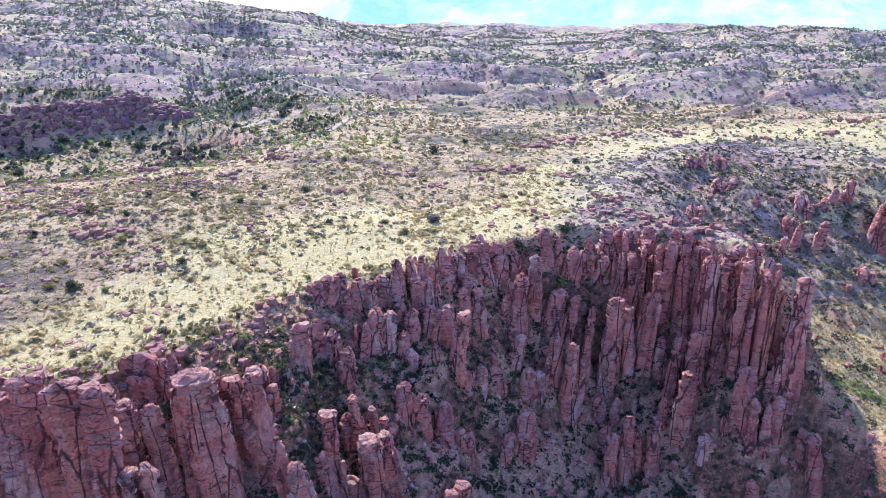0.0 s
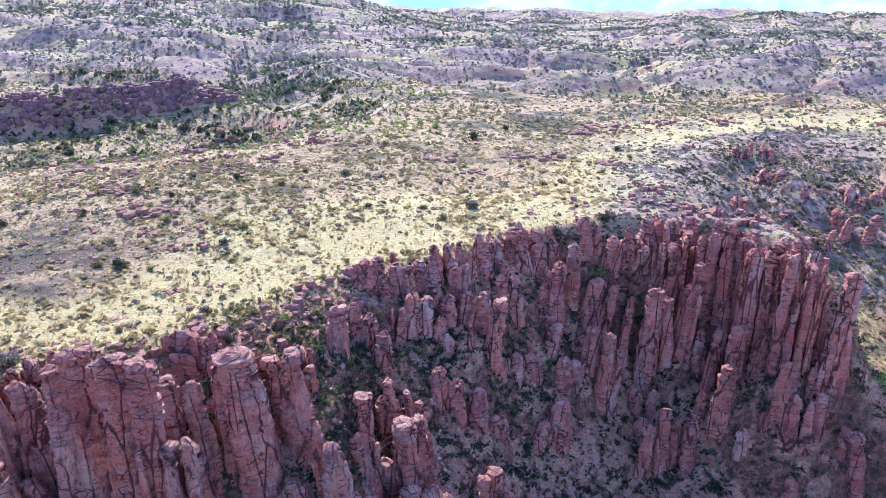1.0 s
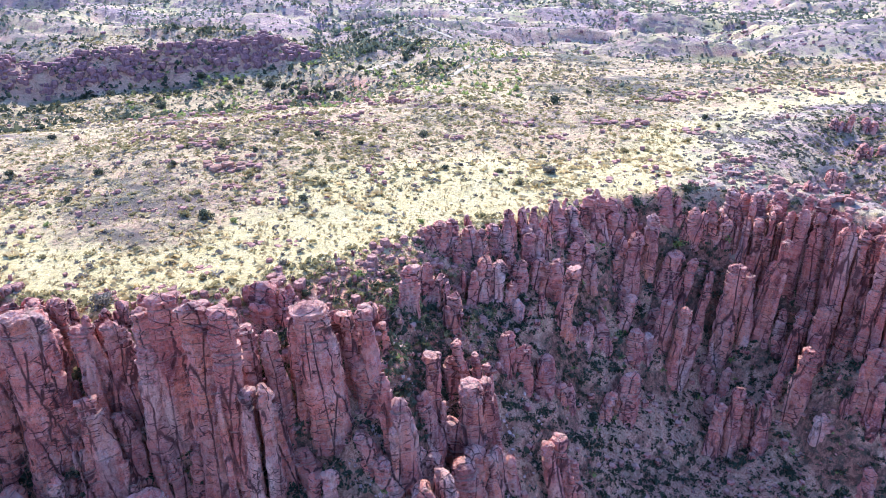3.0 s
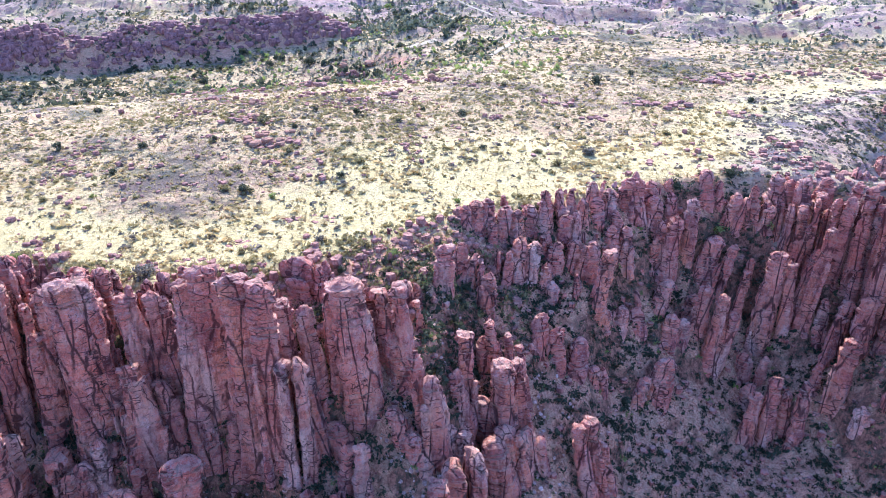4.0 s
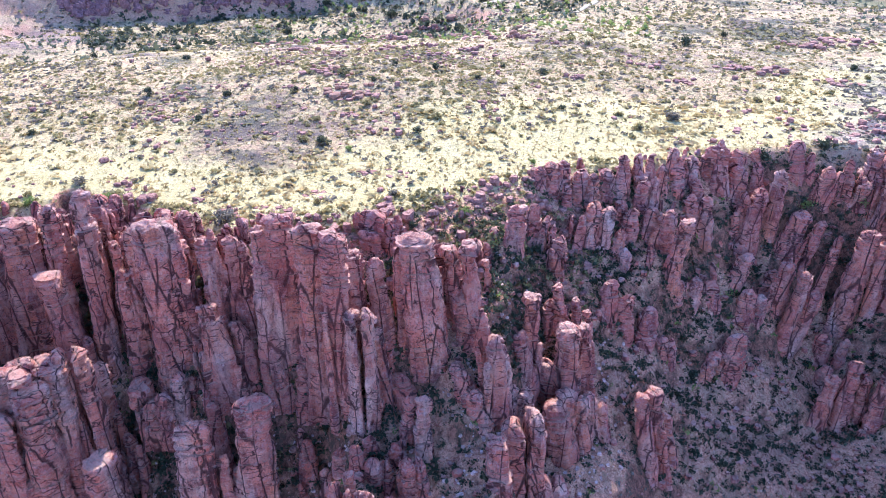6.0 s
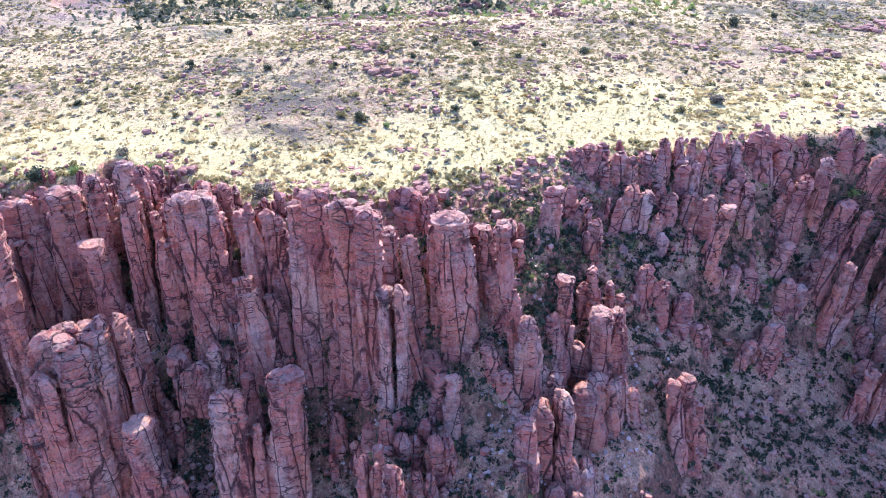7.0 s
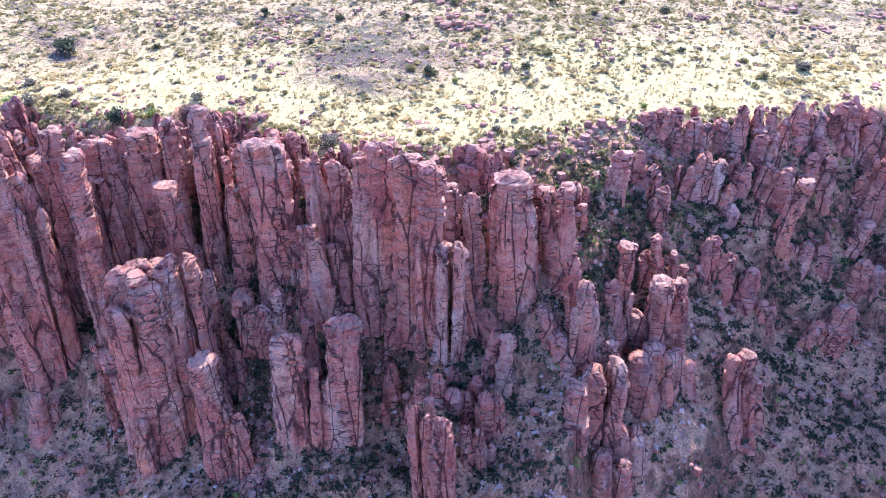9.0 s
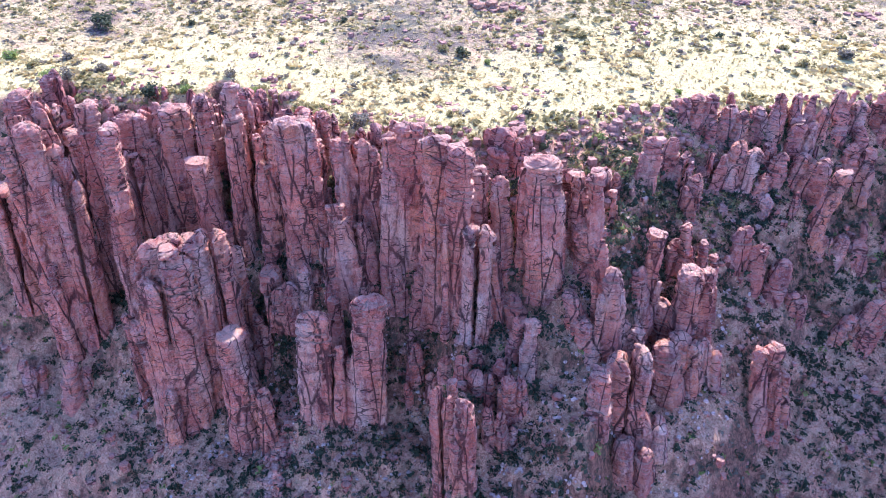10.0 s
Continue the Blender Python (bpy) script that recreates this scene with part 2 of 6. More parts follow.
# far leaves are paler than the dark ones: haze put into their colour
LEAF_FAR = leaf_material("hazed_far_leaves", (0.075, 0.095, 0.065), (0.13, 0.15, 0.095), (0.22, 0.21, 0.13))
STRAW = leaf_material("dry_grass", (0.46, 0.33, 0.14), (0.60, 0.45, 0.2), (0.38, 0.31, 0.12))
BARK = plain_material("bark", (0.10, 0.075, 0.06), (0.2, 0.16, 0.13), 6.0)
HAZE = haze_material()

# ---- the lie of the land ----
def hash2(i, j, s):
    """Random numbers in 0..1 for whole-number grid places."""
    h = (i * 374761393 + j * 668265263 + s * 974634541) & 0xFFFFFFFF
    h = ((h ^ (h >> 13)) * 1274126177) & 0xFFFFFFFF
    return ((h ^ (h >> 16)) & 0xFFFFFF) / float(0xFFFFFF)


def wave(x, y, s=0):
    """Smooth value noise in -1..1 with a wavelength of about one."""
    x, y = np.asarray(x, float), np.asarray(y, float)
    i, j = np.floor(x).astype(np.int64), np.floor(y).astype(np.int64)
    u, v = x - i, y - j
    u, v = u * u * u * (u * (u * 6 - 15) + 10), v * v * v * (v * (v * 6 - 15) + 10)
    a, b = hash2(i, j, s), hash2(i + 1, j, s)
    c, d = hash2(i, j + 1, s), hash2(i + 1, j + 1, s)
    return 2 * ((a * (1 - u) + b * u) * (1 - v) + (c * (1 - u) + d * u) * v) - 1


def fbm(x, y, s=0, octaves=4, gain=0.5):
    total, amp, k = 0.0, 1.0, 1.0
    for n in range(octaves):
        total = total + amp * wave(np.asarray(x) * k + 17.3 * n, np.asarray(y) * k - 9.1 * n, s + n)
        amp, k = amp * gain, k * 2.03
    return total


def ramp(v, a, b):
    """Smooth step from 0 at a to 1 at b."""
    u = np.clip((np.asarray(v, float) - a) / (b - a), 0, 1)
    return u * u * (3 - 2 * u)


# The plateau's edge in plan: west rim, the bowl, the fin with its end, the side ravine, the far rim.
RIM = [(-420, -330), (-250, -90), (-170, 0), (-130, 38), (-112, 54), (-106, 63), (-93, 65), (-83, 73), (-68, 73), (-56, 72),
       (-48, 77), (-41, 83), (-33, 91), (-24, 100), (-16, 108), (-6, 114), (4, 124), (13, 130), (22, 135),
       (32, 137), (42, 133), (50, 129), (58, 121), (60, 113), (62.5, 114), (61.5, 122.5), (52, 132.5), (43, 137.5), (35, 144),
       (41, 166), (54, 188), (69, 204), (87, 208), (104, 196), (119, 188), (165, 172), (300, 160), (700, 60)]
RING = np.array(RIM + [(4000, -300), (4000, 5000), (-5000, 5000), (-5000, -2500)], float)


def inside_rim(x, y):
    """How far a place lies in on the plateau (positive) or out beyond its edge (negative), in metres."""
    best, odd = np.full(x.shape, 1e9), np.zeros(x.shape, bool)
    for (ax, ay), (bx, by) in zip(RING, np.roll(RING, -1, 0)):
        dx, dy = bx - ax, by - ay
        u = np.clip(((x - ax) * dx + (y - ay) * dy) / (dx * dx + dy * dy), 0, 1)
        best = np.minimum(best, np.hypot(x - ax - u * dx, y - ay - u * dy))
        if dy != 0:
            odd ^= ((ay > y) != (by > y)) & (x < dx * (y - ay) / dy + ax)
    return np.where(odd, best, -best)


# narrow clefts that cut back into the cliff: inner end and outer end in plan
CLEFTS = [(-106.3, 58.5, -95.8, 52.7), (-84.2, 72.1, -75.1, 64.3)]


def land(x, y):
    """The ground's height."""
    x, y = np.asarray(x, float), np.asarray(y, float)
    r, az = np.hypot(x, y), np.degrees(np.arctan2(-x, y))
    edge = inside_rim(x, y) + 1.6 * fbm(x / 9, y / 9, 3, 3) + 0.5 * fbm(x / 2.2, y / 2.2, 9, 2)
    far = ramp(r, 180, 420)
    # the plateau: gentle swells, a rocky knoll, a wooded hollow, stepped ledges farther off
    top = 1.1 * fbm(x / 38, y / 38, 11, 4) * ramp(edge, 0, 25) + 0.12 * fbm(x / 1.7, y / 1.7, 5, 3)
    top = top + 3.5 * np.exp(-(((x + 62) / 26) ** 2 + ((y - 140) / 22) ** 2)) + 2.0 * np.exp(-(((x + 72) / 12) ** 2 + ((y - 186) / 9) ** 2))
    top = top - 9 * np.exp(-((r - 255) / 42) ** 2) * ramp(az, 9, 20) - 7 * np.exp(-((r - 330) / 35) ** 2) * ramp(az, 12, 2)
    n = 8 * fbm(x / 210, y / 150, 21, 4) + 4 * fbm(x / 60, y / 45, 27, 3)
    folds = 11 * (0.6 - np.abs(fbm(x / 150 + 0.25 * fbm(x / 50, y / 50, 29, 2), y / 75, 31, 5, 0.55)))
    step = 5.0
    k = np.floor(folds / step)
    ledge = step * (k + ramp(folds / step - k, 0.7, 0.92))
    crag = ramp(fbm(x / 60, y / 40, 35, 3), -0.25, 0.35)
    top = top + far * (0.75 * n + folds + 0.35 * crag * (ledge - folds))
    top = top + 8 * ramp(r, 288, 304) * ramp(az, 18, 24)
    top = top + (22 * ramp(az, 4, 24) - 21 * ramp(az, 14, 2)) * ramp(r, 380, 1000)
    top = top - 190 * ramp(r, 1150, 2700) + 26 * fbm(x / 900, y / 900, 33, 4) * ramp(r, 1200, 2400)
    # below the edge: a steep flank, then a slope of scree
    out = np.maximum(-edge, 0)
    bowl = np.exp(-((az - 6) / 11) ** 2)
    back = ramp(y - 0.2 * x, 122, 140)
    east = ramp(x, 30, 85) * (1 - 0.5 * back)
    saddle = ramp(az, 9, 14) * ramp(az, 33, 29) * (1 - back)
    s = (1.35 - 0.55 * bowl) * (1 - back) + (0.45 + 0.27 * ramp(x, 76, 62)) * back
    d1 = 22 + 3 * wave(x / 15, y / 15, 8)
    soft = 2.6 + 13 * back
    out = np.sqrt(out * out + soft * soft) - soft
    drop = s * np.minimum(out, d1) - 0.72 * saddle * np.minimum(out, 19) + (0.55 * (1 - east) + 0.3 * east) * (1 - 0.6 * back * ramp(x, 60, 76)) * np.maximum(out - d1, 0)
    drop = drop - (1.6 * fbm(x / 7, y / 7, 41, 4) + 0.25 * fbm(x / 1.1, y / 1.1, 47, 2)) * ramp(out, 1, 8)
    floor = -92 + 5 * fbm(x / 60, y / 60, 51, 4)
    below = np.maximum(-drop, floor + 0.15 * np.maximum(-drop - floor, 0))
    high = np.where(edge > 0, top, np.minimum(top, 0.5) * ramp(out, 6, 0) + below)
    # the open slope beyond the fin's end falls away to the east
    east_slope = -13 - 0.36 * (x - 60) + 0.14 * (y - 115) + 0.6 * np.maximum(y - 140, 0) + 0.7 * fbm(x / 9, y / 9, 43, 4)
    east_slope = np.maximum(east_slope, -90)
    high = np.minimum(high, east_slope + 60 * ramp(x - 30 * ramp(y, 122, 140), 64, 55))
    part = ramp(x, 56, 67) * ramp(y, 140, 122) * ramp(x, 200, 120)
    high = high * (1 - part) + east_slope * part
    hold = ramp(x, 62, 78) * ramp(y, 112, 124) * ramp(y, 235, 200) * ramp(x, 190, 140)
    rise = -4 - 0.1 * (x - 80) - 0.42 * np.maximum(170 - y, 0) + 1.8 * fbm(x / 9 + y / 30, y / 14, 45, 4)
    high = high + hold * np.maximum(rise - high, 0)
    for ax, ay, bx, by in CLEFTS:
        u = np.clip(((x - ax) * (bx - ax) + (y - ay) * (by - ay)) / ((bx - ax) ** 2 + (by - ay) ** 2), 0, 1)
        high = high - 12 * np.exp(-(((x - ax - u * (bx - ax)) ** 2 + (y - ay - u * (by - ay)) ** 2) / 2.6) ** 2)
    # the foot of the slope lies level below
    foot = ramp(r, 46, 26)
    return high * (1 - foot) + (-44 + 1.5 * fbm(x / 12, y / 12, 55, 3)) * foot


def brush_side(x, y, edge):
    """The brushy slopes of the side ravine behind the fin: 1 in it, 0 away from it."""
    near = np.maximum(ramp(edge + 13 * fbm(x / 13, y / 13, 161, 4), 22, -8), ramp(edge, 9, 3))
    return ramp(x, 16, 34) * ramp(y - 0.2 * x, 108, 120) * near


def open_rise(x, y):
    """The broad straw coloured swell of the plateau to the north east: 1 on it, 0 away from it."""
    return ramp(np.degrees(np.arctan2(-x, y)), 13, 5) * ramp(np.hypot(x, y) + 25 * wave(x / 30, y / 30, 143), 330, 285)


def plant_cover(x, y):
    """How far scrub and stones have taken the grass's place: 0 open straw along the rim, 1 brush."""
    r, e = np.hypot(x, y), inside_rim(x, y)
    near = ramp(e + 16 * fbm(x / 34, y / 34, 101, 3), 10, 46) * (0.8 + 0.3 * fbm(x / 20, y / 20, 103, 3))
    near = near - 0.5 * np.exp(-(((x - 118) / 40) ** 2 + ((y - 215) / 16) ** 2))
    near = near + 0.4 * np.exp(-(((x + 62) / 30) ** 2 + ((y - 152) / 24) ** 2))
    far = 0.84 + 0.22 * fbm(x / 60, y / 40, 105, 3)
    k = ramp(r, 190, 270)
    k = k * (1 - 0.7 * open_rise(x, y))
    return np.clip(near * (1 - k) + far * k, 0, 1)

# ---- mesh helpers ----
def mesh_object(name, verts, faces, material, parent=None, label="", smooth=False):
    """One mesh object from arrays; faces all have the same number of corners."""
    verts, faces = np.asarray(verts, np.float32), np.asarray(faces, np.int32)
    me = bpy.data.meshes.new(name)
    me.vertices.add(len(verts))
    me.vertices.foreach_set("co", verts.ravel())
    k = faces.shape[1]
    me.loops.add(faces.size)
    me.loops.foreach_set("vertex_index", faces.ravel())
    me.polygons.add(len(faces))
    me.polygons.foreach_set("loop_start", np.arange(0, faces.size, k, dtype=np.int32))
    me.polygons.foreach_set("use_smooth", np.full(len(faces), smooth))
    me.materials.append(material)
    me.update(calc_edges=True)
    me.validate()
    ob = new(name, me)
    if parent is not None:
        ob.parent = parent
    if label:
        tagged(ob, label)
    return ob


def grid_faces(nu, nv, wrap=False):
    """Quads of a grid of nu rows of nv vertices; wrap joins the last column to the first."""
    i, j = np.meshgrid(np.arange(nu - 1), np.arange(nv if wrap else nv - 1), indexing="ij")
    k = (j + 1) % nv
    return np.stack([i * nv + j, i * nv + k, (i + 1) * nv + k, (i + 1) * nv + j], -1).reshape(-1, 4)


def scatter(name, shapes, x, y, z, size, material, tall=1.0, seed=0, tilt=0.0):
    """Many small copies of a few shapes joined into one mesh."""
    rng = np.random.default_rng(seed)
    pick, turn = rng.integers(0, len(shapes), len(x)), rng.uniform(0, 2 * np.pi, len(x))
    verts, faces, base = [], [], 0
    for s, (sv, sf) in enumerate(shapes):
        w = np.where(pick == s)[0]
        if not len(w):
            continue
        c, q = np.cos(turn[w])[:, None], np.sin(turn[w])[:, None]
        k = size[w][:, None]
        v = np.stack([(sv[:, 0] * c - sv[:, 1] * q) * k, (sv[:, 0] * q + sv[:, 1] * c) * k, sv[:, 2] * k * (tall * rng.uniform(0.8, 1.25, (len(w), 1)))], -1)
        v += np.stack([x[w], y[w], z[w]], -1)[:, None]
        verts.append(v.reshape(-1, 3))
        faces.append((sf[None] + (np.arange(len(w)) * len(sv))[:, None, None] + base).reshape(-1, sf.shape[1]))
        base += len(w) * len(sv)
    return mesh_object(name, np.concatenate(verts), np.concatenate(faces), material)


# ---- the ground, one sheet to the horizon, finest where the cliffs stand ----
def build_ground():
    az = np.radians(np.concatenate([np.arange(-180, -46, 2.0), np.arange(-46, 86, 0.29), np.arange(86, 180, 2.0)]))
    r = [0.02, 1.0]
    while r[-1] < 4900:
        r.append(r[-1] + np.clip(0.0085 * r[-1], 0.45, 60) + (3.0 if r[-1] < 45 else 0) + 0.02 * max(r[-1] - 500, 0))
    r = np.array(r)
    rr, aa = np.meshgrid(r, az, indexing="ij")
    x, y = -np.sin(aa) * rr, np.cos(aa) * rr
    z = land(x.ravel(), y.ravel())
    verts = np.stack([x.ravel(), y.ravel(), z], -1)
    faces = grid_faces(len(r), len(az), True)[:, ::-1]
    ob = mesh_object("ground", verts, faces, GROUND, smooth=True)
    cover = ob.data.attributes.new("cover", "FLOAT", "POINT")
    cover.data.foreach_set("value", plant_cover(verts[:, 0], verts[:, 1]).astype(np.float32))
    scree = ob.data.attributes.new("scree", "FLOAT", "POINT")
    side = ramp(verts[:, 1] - 0.2 * verts[:, 0], 118, 140)
    scree.data.foreach_set("value", (ramp(inside_rim(verts[:, 0], verts[:, 1]), -0.5, -5) * (1 - 0.25 * side) * (1 - 0.8 * ramp(verts[:, 0], 58, 70) * (1 - side))).astype(np.float32))
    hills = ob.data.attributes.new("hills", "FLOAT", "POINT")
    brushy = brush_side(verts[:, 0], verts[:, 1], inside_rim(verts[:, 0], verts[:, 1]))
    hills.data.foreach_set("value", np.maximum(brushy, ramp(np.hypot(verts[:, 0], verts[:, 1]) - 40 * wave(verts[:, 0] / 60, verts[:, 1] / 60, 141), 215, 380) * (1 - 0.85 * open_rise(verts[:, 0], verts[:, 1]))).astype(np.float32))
    tagged(ob, "dry grassy plateau breaking off into a red rocky slope", "ground", kind="structure")
    return ob


build_ground()


def build_mountain():
    """The far range beyond the valley."""
    az = np.radians(np.arange(-60, 26, 0.25))
    r = np.linspace(3300, 4700, 60)
    rr, aa = np.meshgrid(r, az, indexing="ij")
    x, y = -np.sin(aa) * rr, np.cos(aa) * rr
    ridge = 1 - np.abs(fbm(x / 620, y / 620, 71, 6, 0.55))
    form = ramp(np.degrees(aa), 12, 4) * (0.25 + 0.75 * ramp(np.degrees(aa), -34, -22))
    z = -190 + ramp(rr, 3300, 4500) * form * (330 + 190 * ridge) + 45 * fbm(x / 200, y / 200, 77, 4) * form
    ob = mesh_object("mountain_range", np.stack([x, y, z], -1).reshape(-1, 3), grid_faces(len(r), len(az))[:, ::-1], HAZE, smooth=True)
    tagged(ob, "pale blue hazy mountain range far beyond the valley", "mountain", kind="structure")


build_mountain()


# ---- rocks ----
def split(poly, at, way):
    """The two halves of a convex outline, cut by a line."""
    side = (poly - at) @ np.array([-way[1], way[0]])
    one, two = [], []
    for i in range(len(poly)):
        p, q, u, v = poly[i], poly[(i + 1) % len(poly)], side[i], side[(i + 1) % len(poly)]
        (one if u >= 0 else two).append(p)
        if u * v < 0:
            m = p + (q - p) * u / (u - v)
            one.append(m)
            two.append(m)
    return np.array(one), np.array(two)


def area(poly):
    x, y = poly[:, 0], poly[:, 1]
    return 0.5 * abs(np.dot(x, np.roll(y, -1)) - np.dot(y, np.roll(x, -1)))


def footprint(w, d, size, rng):
    """A rock's outline in plan, split by upright joints into cells."""
    n = int(rng.integers(7, 10))
    th = 2 * np.pi * (np.arange(n) + rng.uniform(-0.25, 0.25, n)) / n + rng.uniform(0, 6.28)
    k = (np.abs(np.cos(th)) ** 3.2 + np.abs(np.sin(th)) ** 3.2) ** (-1 / 3.2) * rng.uniform(0.9, 1.04, n)
    todo, cells = [np.stack([k * np.cos(th) * 0.5 * w, k * np.sin(th) * 0.5 * d], -1)], []
    while todo:
        poly = todo.pop()
        goal = size * rng.uniform(0.55, 1.7)
        if area(poly) < goal or len(cells) + len(todo) > 14:
            cells.append(poly)
            continue
        c = poly.mean(0)
        spread = np.linalg.eigh(np.cov((poly - c).T))[1][:, 0]
        turn = rng.normal(0, 0.3)
        way = np.array([spread[0] * math.cos(turn) - spread[1] * math.sin(turn), spread[0] * math.sin(turn) + spread[1] * math.cos(turn)])
        one, two = split(poly, c + rng.normal(0, 0.09, 2) * (w + d) * 0.5, way)
        if min(len(one), len(two)) < 3 or min(area(one), area(two)) < 0.12 * size:
            cells.append(poly)
            continue
        todo += [one, two]
    return cells


def round_off(poly, times=2, cut=0.2):
    for _ in range(times):
        nxt = np.roll(poly, -1, 0)
        poly = np.stack([poly + cut * (nxt - poly), nxt - cut * (nxt - poly)], 1).reshape(-1, 2)
    return poly


def around(poly, step):
    """The outline again, in even steps."""
    ring = np.concatenate([poly, poly[:1]])
    run = np.concatenate([[0], np.cumsum(np.linalg.norm(np.diff(ring, axis=0), axis=1))])
    n = int(np.clip(run[-1] / step, 7, 90))
    at = np.arange(n) * run[-1] / n
    return np.stack([np.interp(at, run, ring[:, 0]), np.interp(at, run, ring[:, 1])], -1)


def shaft(poly, h, sink, rng, res, slim, whole, gap=0.07):
    """One upright cell of a rock: rounded corners, level joints that nick it, thin beds in its head, a broken top."""
    c = poly.mean(0)
    wide = math.sqrt(area(poly))
    ring = around(round_off(round_off(poly, 1, 0.1 + 0.14 * rng.uniform()), 1, 0.18), res * 1.15)
    n = len(ring)
    rel = ring - c
    size = np.linalg.norm(rel, axis=1) + 1e-6
    # heights of the rings: joints close together in the head, far apart below
    joints, e = [], -sink + rng.uniform(1, 4)
    bedded = h - (rng.uniform(0.5, 0.95) * whole if whole < 8 else max(2.0, rng.uniform(0.12, 0.3) * whole))
    while e < h - 0.25:
        joints.append(e)
        e += rng.uniform(0.35, 0.95) if e > bedded else min(rng.uniform(1.2, 5.5), max(bedded - e, 0.5) + 0.3)
    rows, low = [], -sink
    for i, top in enumerate(joints + [h]):
        m = max(1, int((top - low) / (res * 1.35)))
        rows += [(low + (top - low) * (q + 0.5) / m, i, 0.0) for q in range(m)]
        nick = (rng.choice([0.08, 0.16, 0.28, 0.42]) if top > bedded else rng.choice([0.04, 0.1, 0.24])) * min(1.0, 0.4 + 0.3 * wide)
        if top < h:
            rows += [(top - 0.1, i, 0.0), (top - 0.04, i, nick), (top + 0.03, i, nick), (top + 0.08, i + 1, 0.0)]
        low = top
    head = min(0.28 * wide, 0.5)
    rows += [(h - 0.1, len(joints), 0.0), (h, len(joints), 0.0)]
    zz = np.array([r[0] for r in rows])
    course = np.array([r[1] for r in rows])
    nick = np.array([r[2] for r in rows])
    f = np.clip(zz / whole, -0.2, 1)
    k = 1 + 0.14 * (1 - f) ** 2 - slim * 0.35 * f - 0.3 * slim * np.maximum(f - 0.75, 0)
    k = k + 0.05 * fbm(zz / 4.5 + rng.uniform(0, 99), zz * 0, 3, 2) + rng.uniform(-0.07, 0.05, len(joints) + 1)[course] * (0.4 + 0.9 * (zz > bedded))
    over = np.clip((zz - h + head) / head, 0, 1) ** 2
    push = -gap - nick[:, None] - 0.22 * min(wide, 2.0) * over[:, None] * np.ones(n)
    o = rng.uniform(0, 300, 2)
    shift = rng.uniform(-0.05, 0.05, (len(joints) + 1, 2))[course] * np.minimum(wide, 2.5) * (0.3 + 0.9 * (zz > bedded))[:, None]
    x = c[0] + rel[None, :, 0] * k[:, None] + shift[:, :1]
    y = c[1] + rel[None, :, 1] * k[:, None] + shift[:, 1:]
    z = np.repeat(zz[:, None], n, 1)
    push = push + 0.16 * fbm(x * 0.45 + z * 0.22 + o[0], y * 0.45 - z * 0.18 + o[1], 3, 2) + 0.11 * fbm(x * 1.6 + z * 1.1 + o[1], y * 1.6 - z * 0.9 + o[0], 6, 2)
    # chipped faces: small steps that follow level and upright fractures
    chip_u = x * 0.75 + y * 0.75 + 0.5 * fbm(z * 0.35 + o[0], x * 0.3 + y * 0.3, 12, 2)
    chip_v = z * 0.6 + 0.7 * fbm(x * 0.5 + o[1], y * 0.5 + z * 0.1, 14, 2)
    chip = hash2(np.floor(chip_u).astype(np.int64), np.floor(chip_v).astype(np.int64), 77)
    push = push + 0.38 * (chip - 0.5) * min(wide, 2.5) / 2.5 - 0.3 * (chip > 0.88) * min(wide, 2.0) / 2.0
    crack = np.abs(fbm(x * 0.5 + y * 0.5 + 0.12 * z + o[1], z * 0.1 + x * 0.2 + o[0], 15, 2))
    push = push - 0.4 * ramp(crack, 0.06, 0.0) * min(wide, 2.5) / 2.5
    push = np.maximum(push, -0.55 * size[None] * k[:, None])
    x = x + rel[None, :, 0] / size * push
    y = y + rel[None, :, 1] / size * push
    tilt = rng.normal(0, 0.07, 2)
    z = z + ((x - c[0]) * tilt[0] + (y - c[1]) * tilt[1]) * ramp(z, bedded - 2, h)
    # the head closes in small broken steps
    caps_x, caps_y, caps_z = [], [], []
    for q, up in ((0.8, 0.07), (0.55, 0.12), (0.28, 0.15)):
        caps_x.append(c[0] + shift[-1, 0] + (x[-1] - c[0] - shift[-1, 0]) * q)
        caps_y.append(c[1] + shift[-1, 1] + (y[-1] - c[1] - shift[-1, 1]) * q)
        caps_z.append(z[-1] + up * min(wide, 2) + 0.16 * fbm(caps_x[-1] * 1.4 + o[0], caps_y[-1] * 1.4 + o[1], 9, 2))
    v = np.stack([np.concatenate([x, caps_x]), np.concatenate([y, caps_y]), np.concatenate([z, caps_z])], -1)
    faces = grid_faces(len(v), n, True)
    v = v.reshape(-1, 3)
    top = np.arange(len(v) - n, len(v))
    lid = np.array([(top[i], top[(i + 1) % n], top[(i + 2) % n], len(v)) for i in range(0, n - 1, 2)])
    v = np.concatenate([v, v[top].mean(0)[None]])
    return v, np.concatenate([faces, lid])


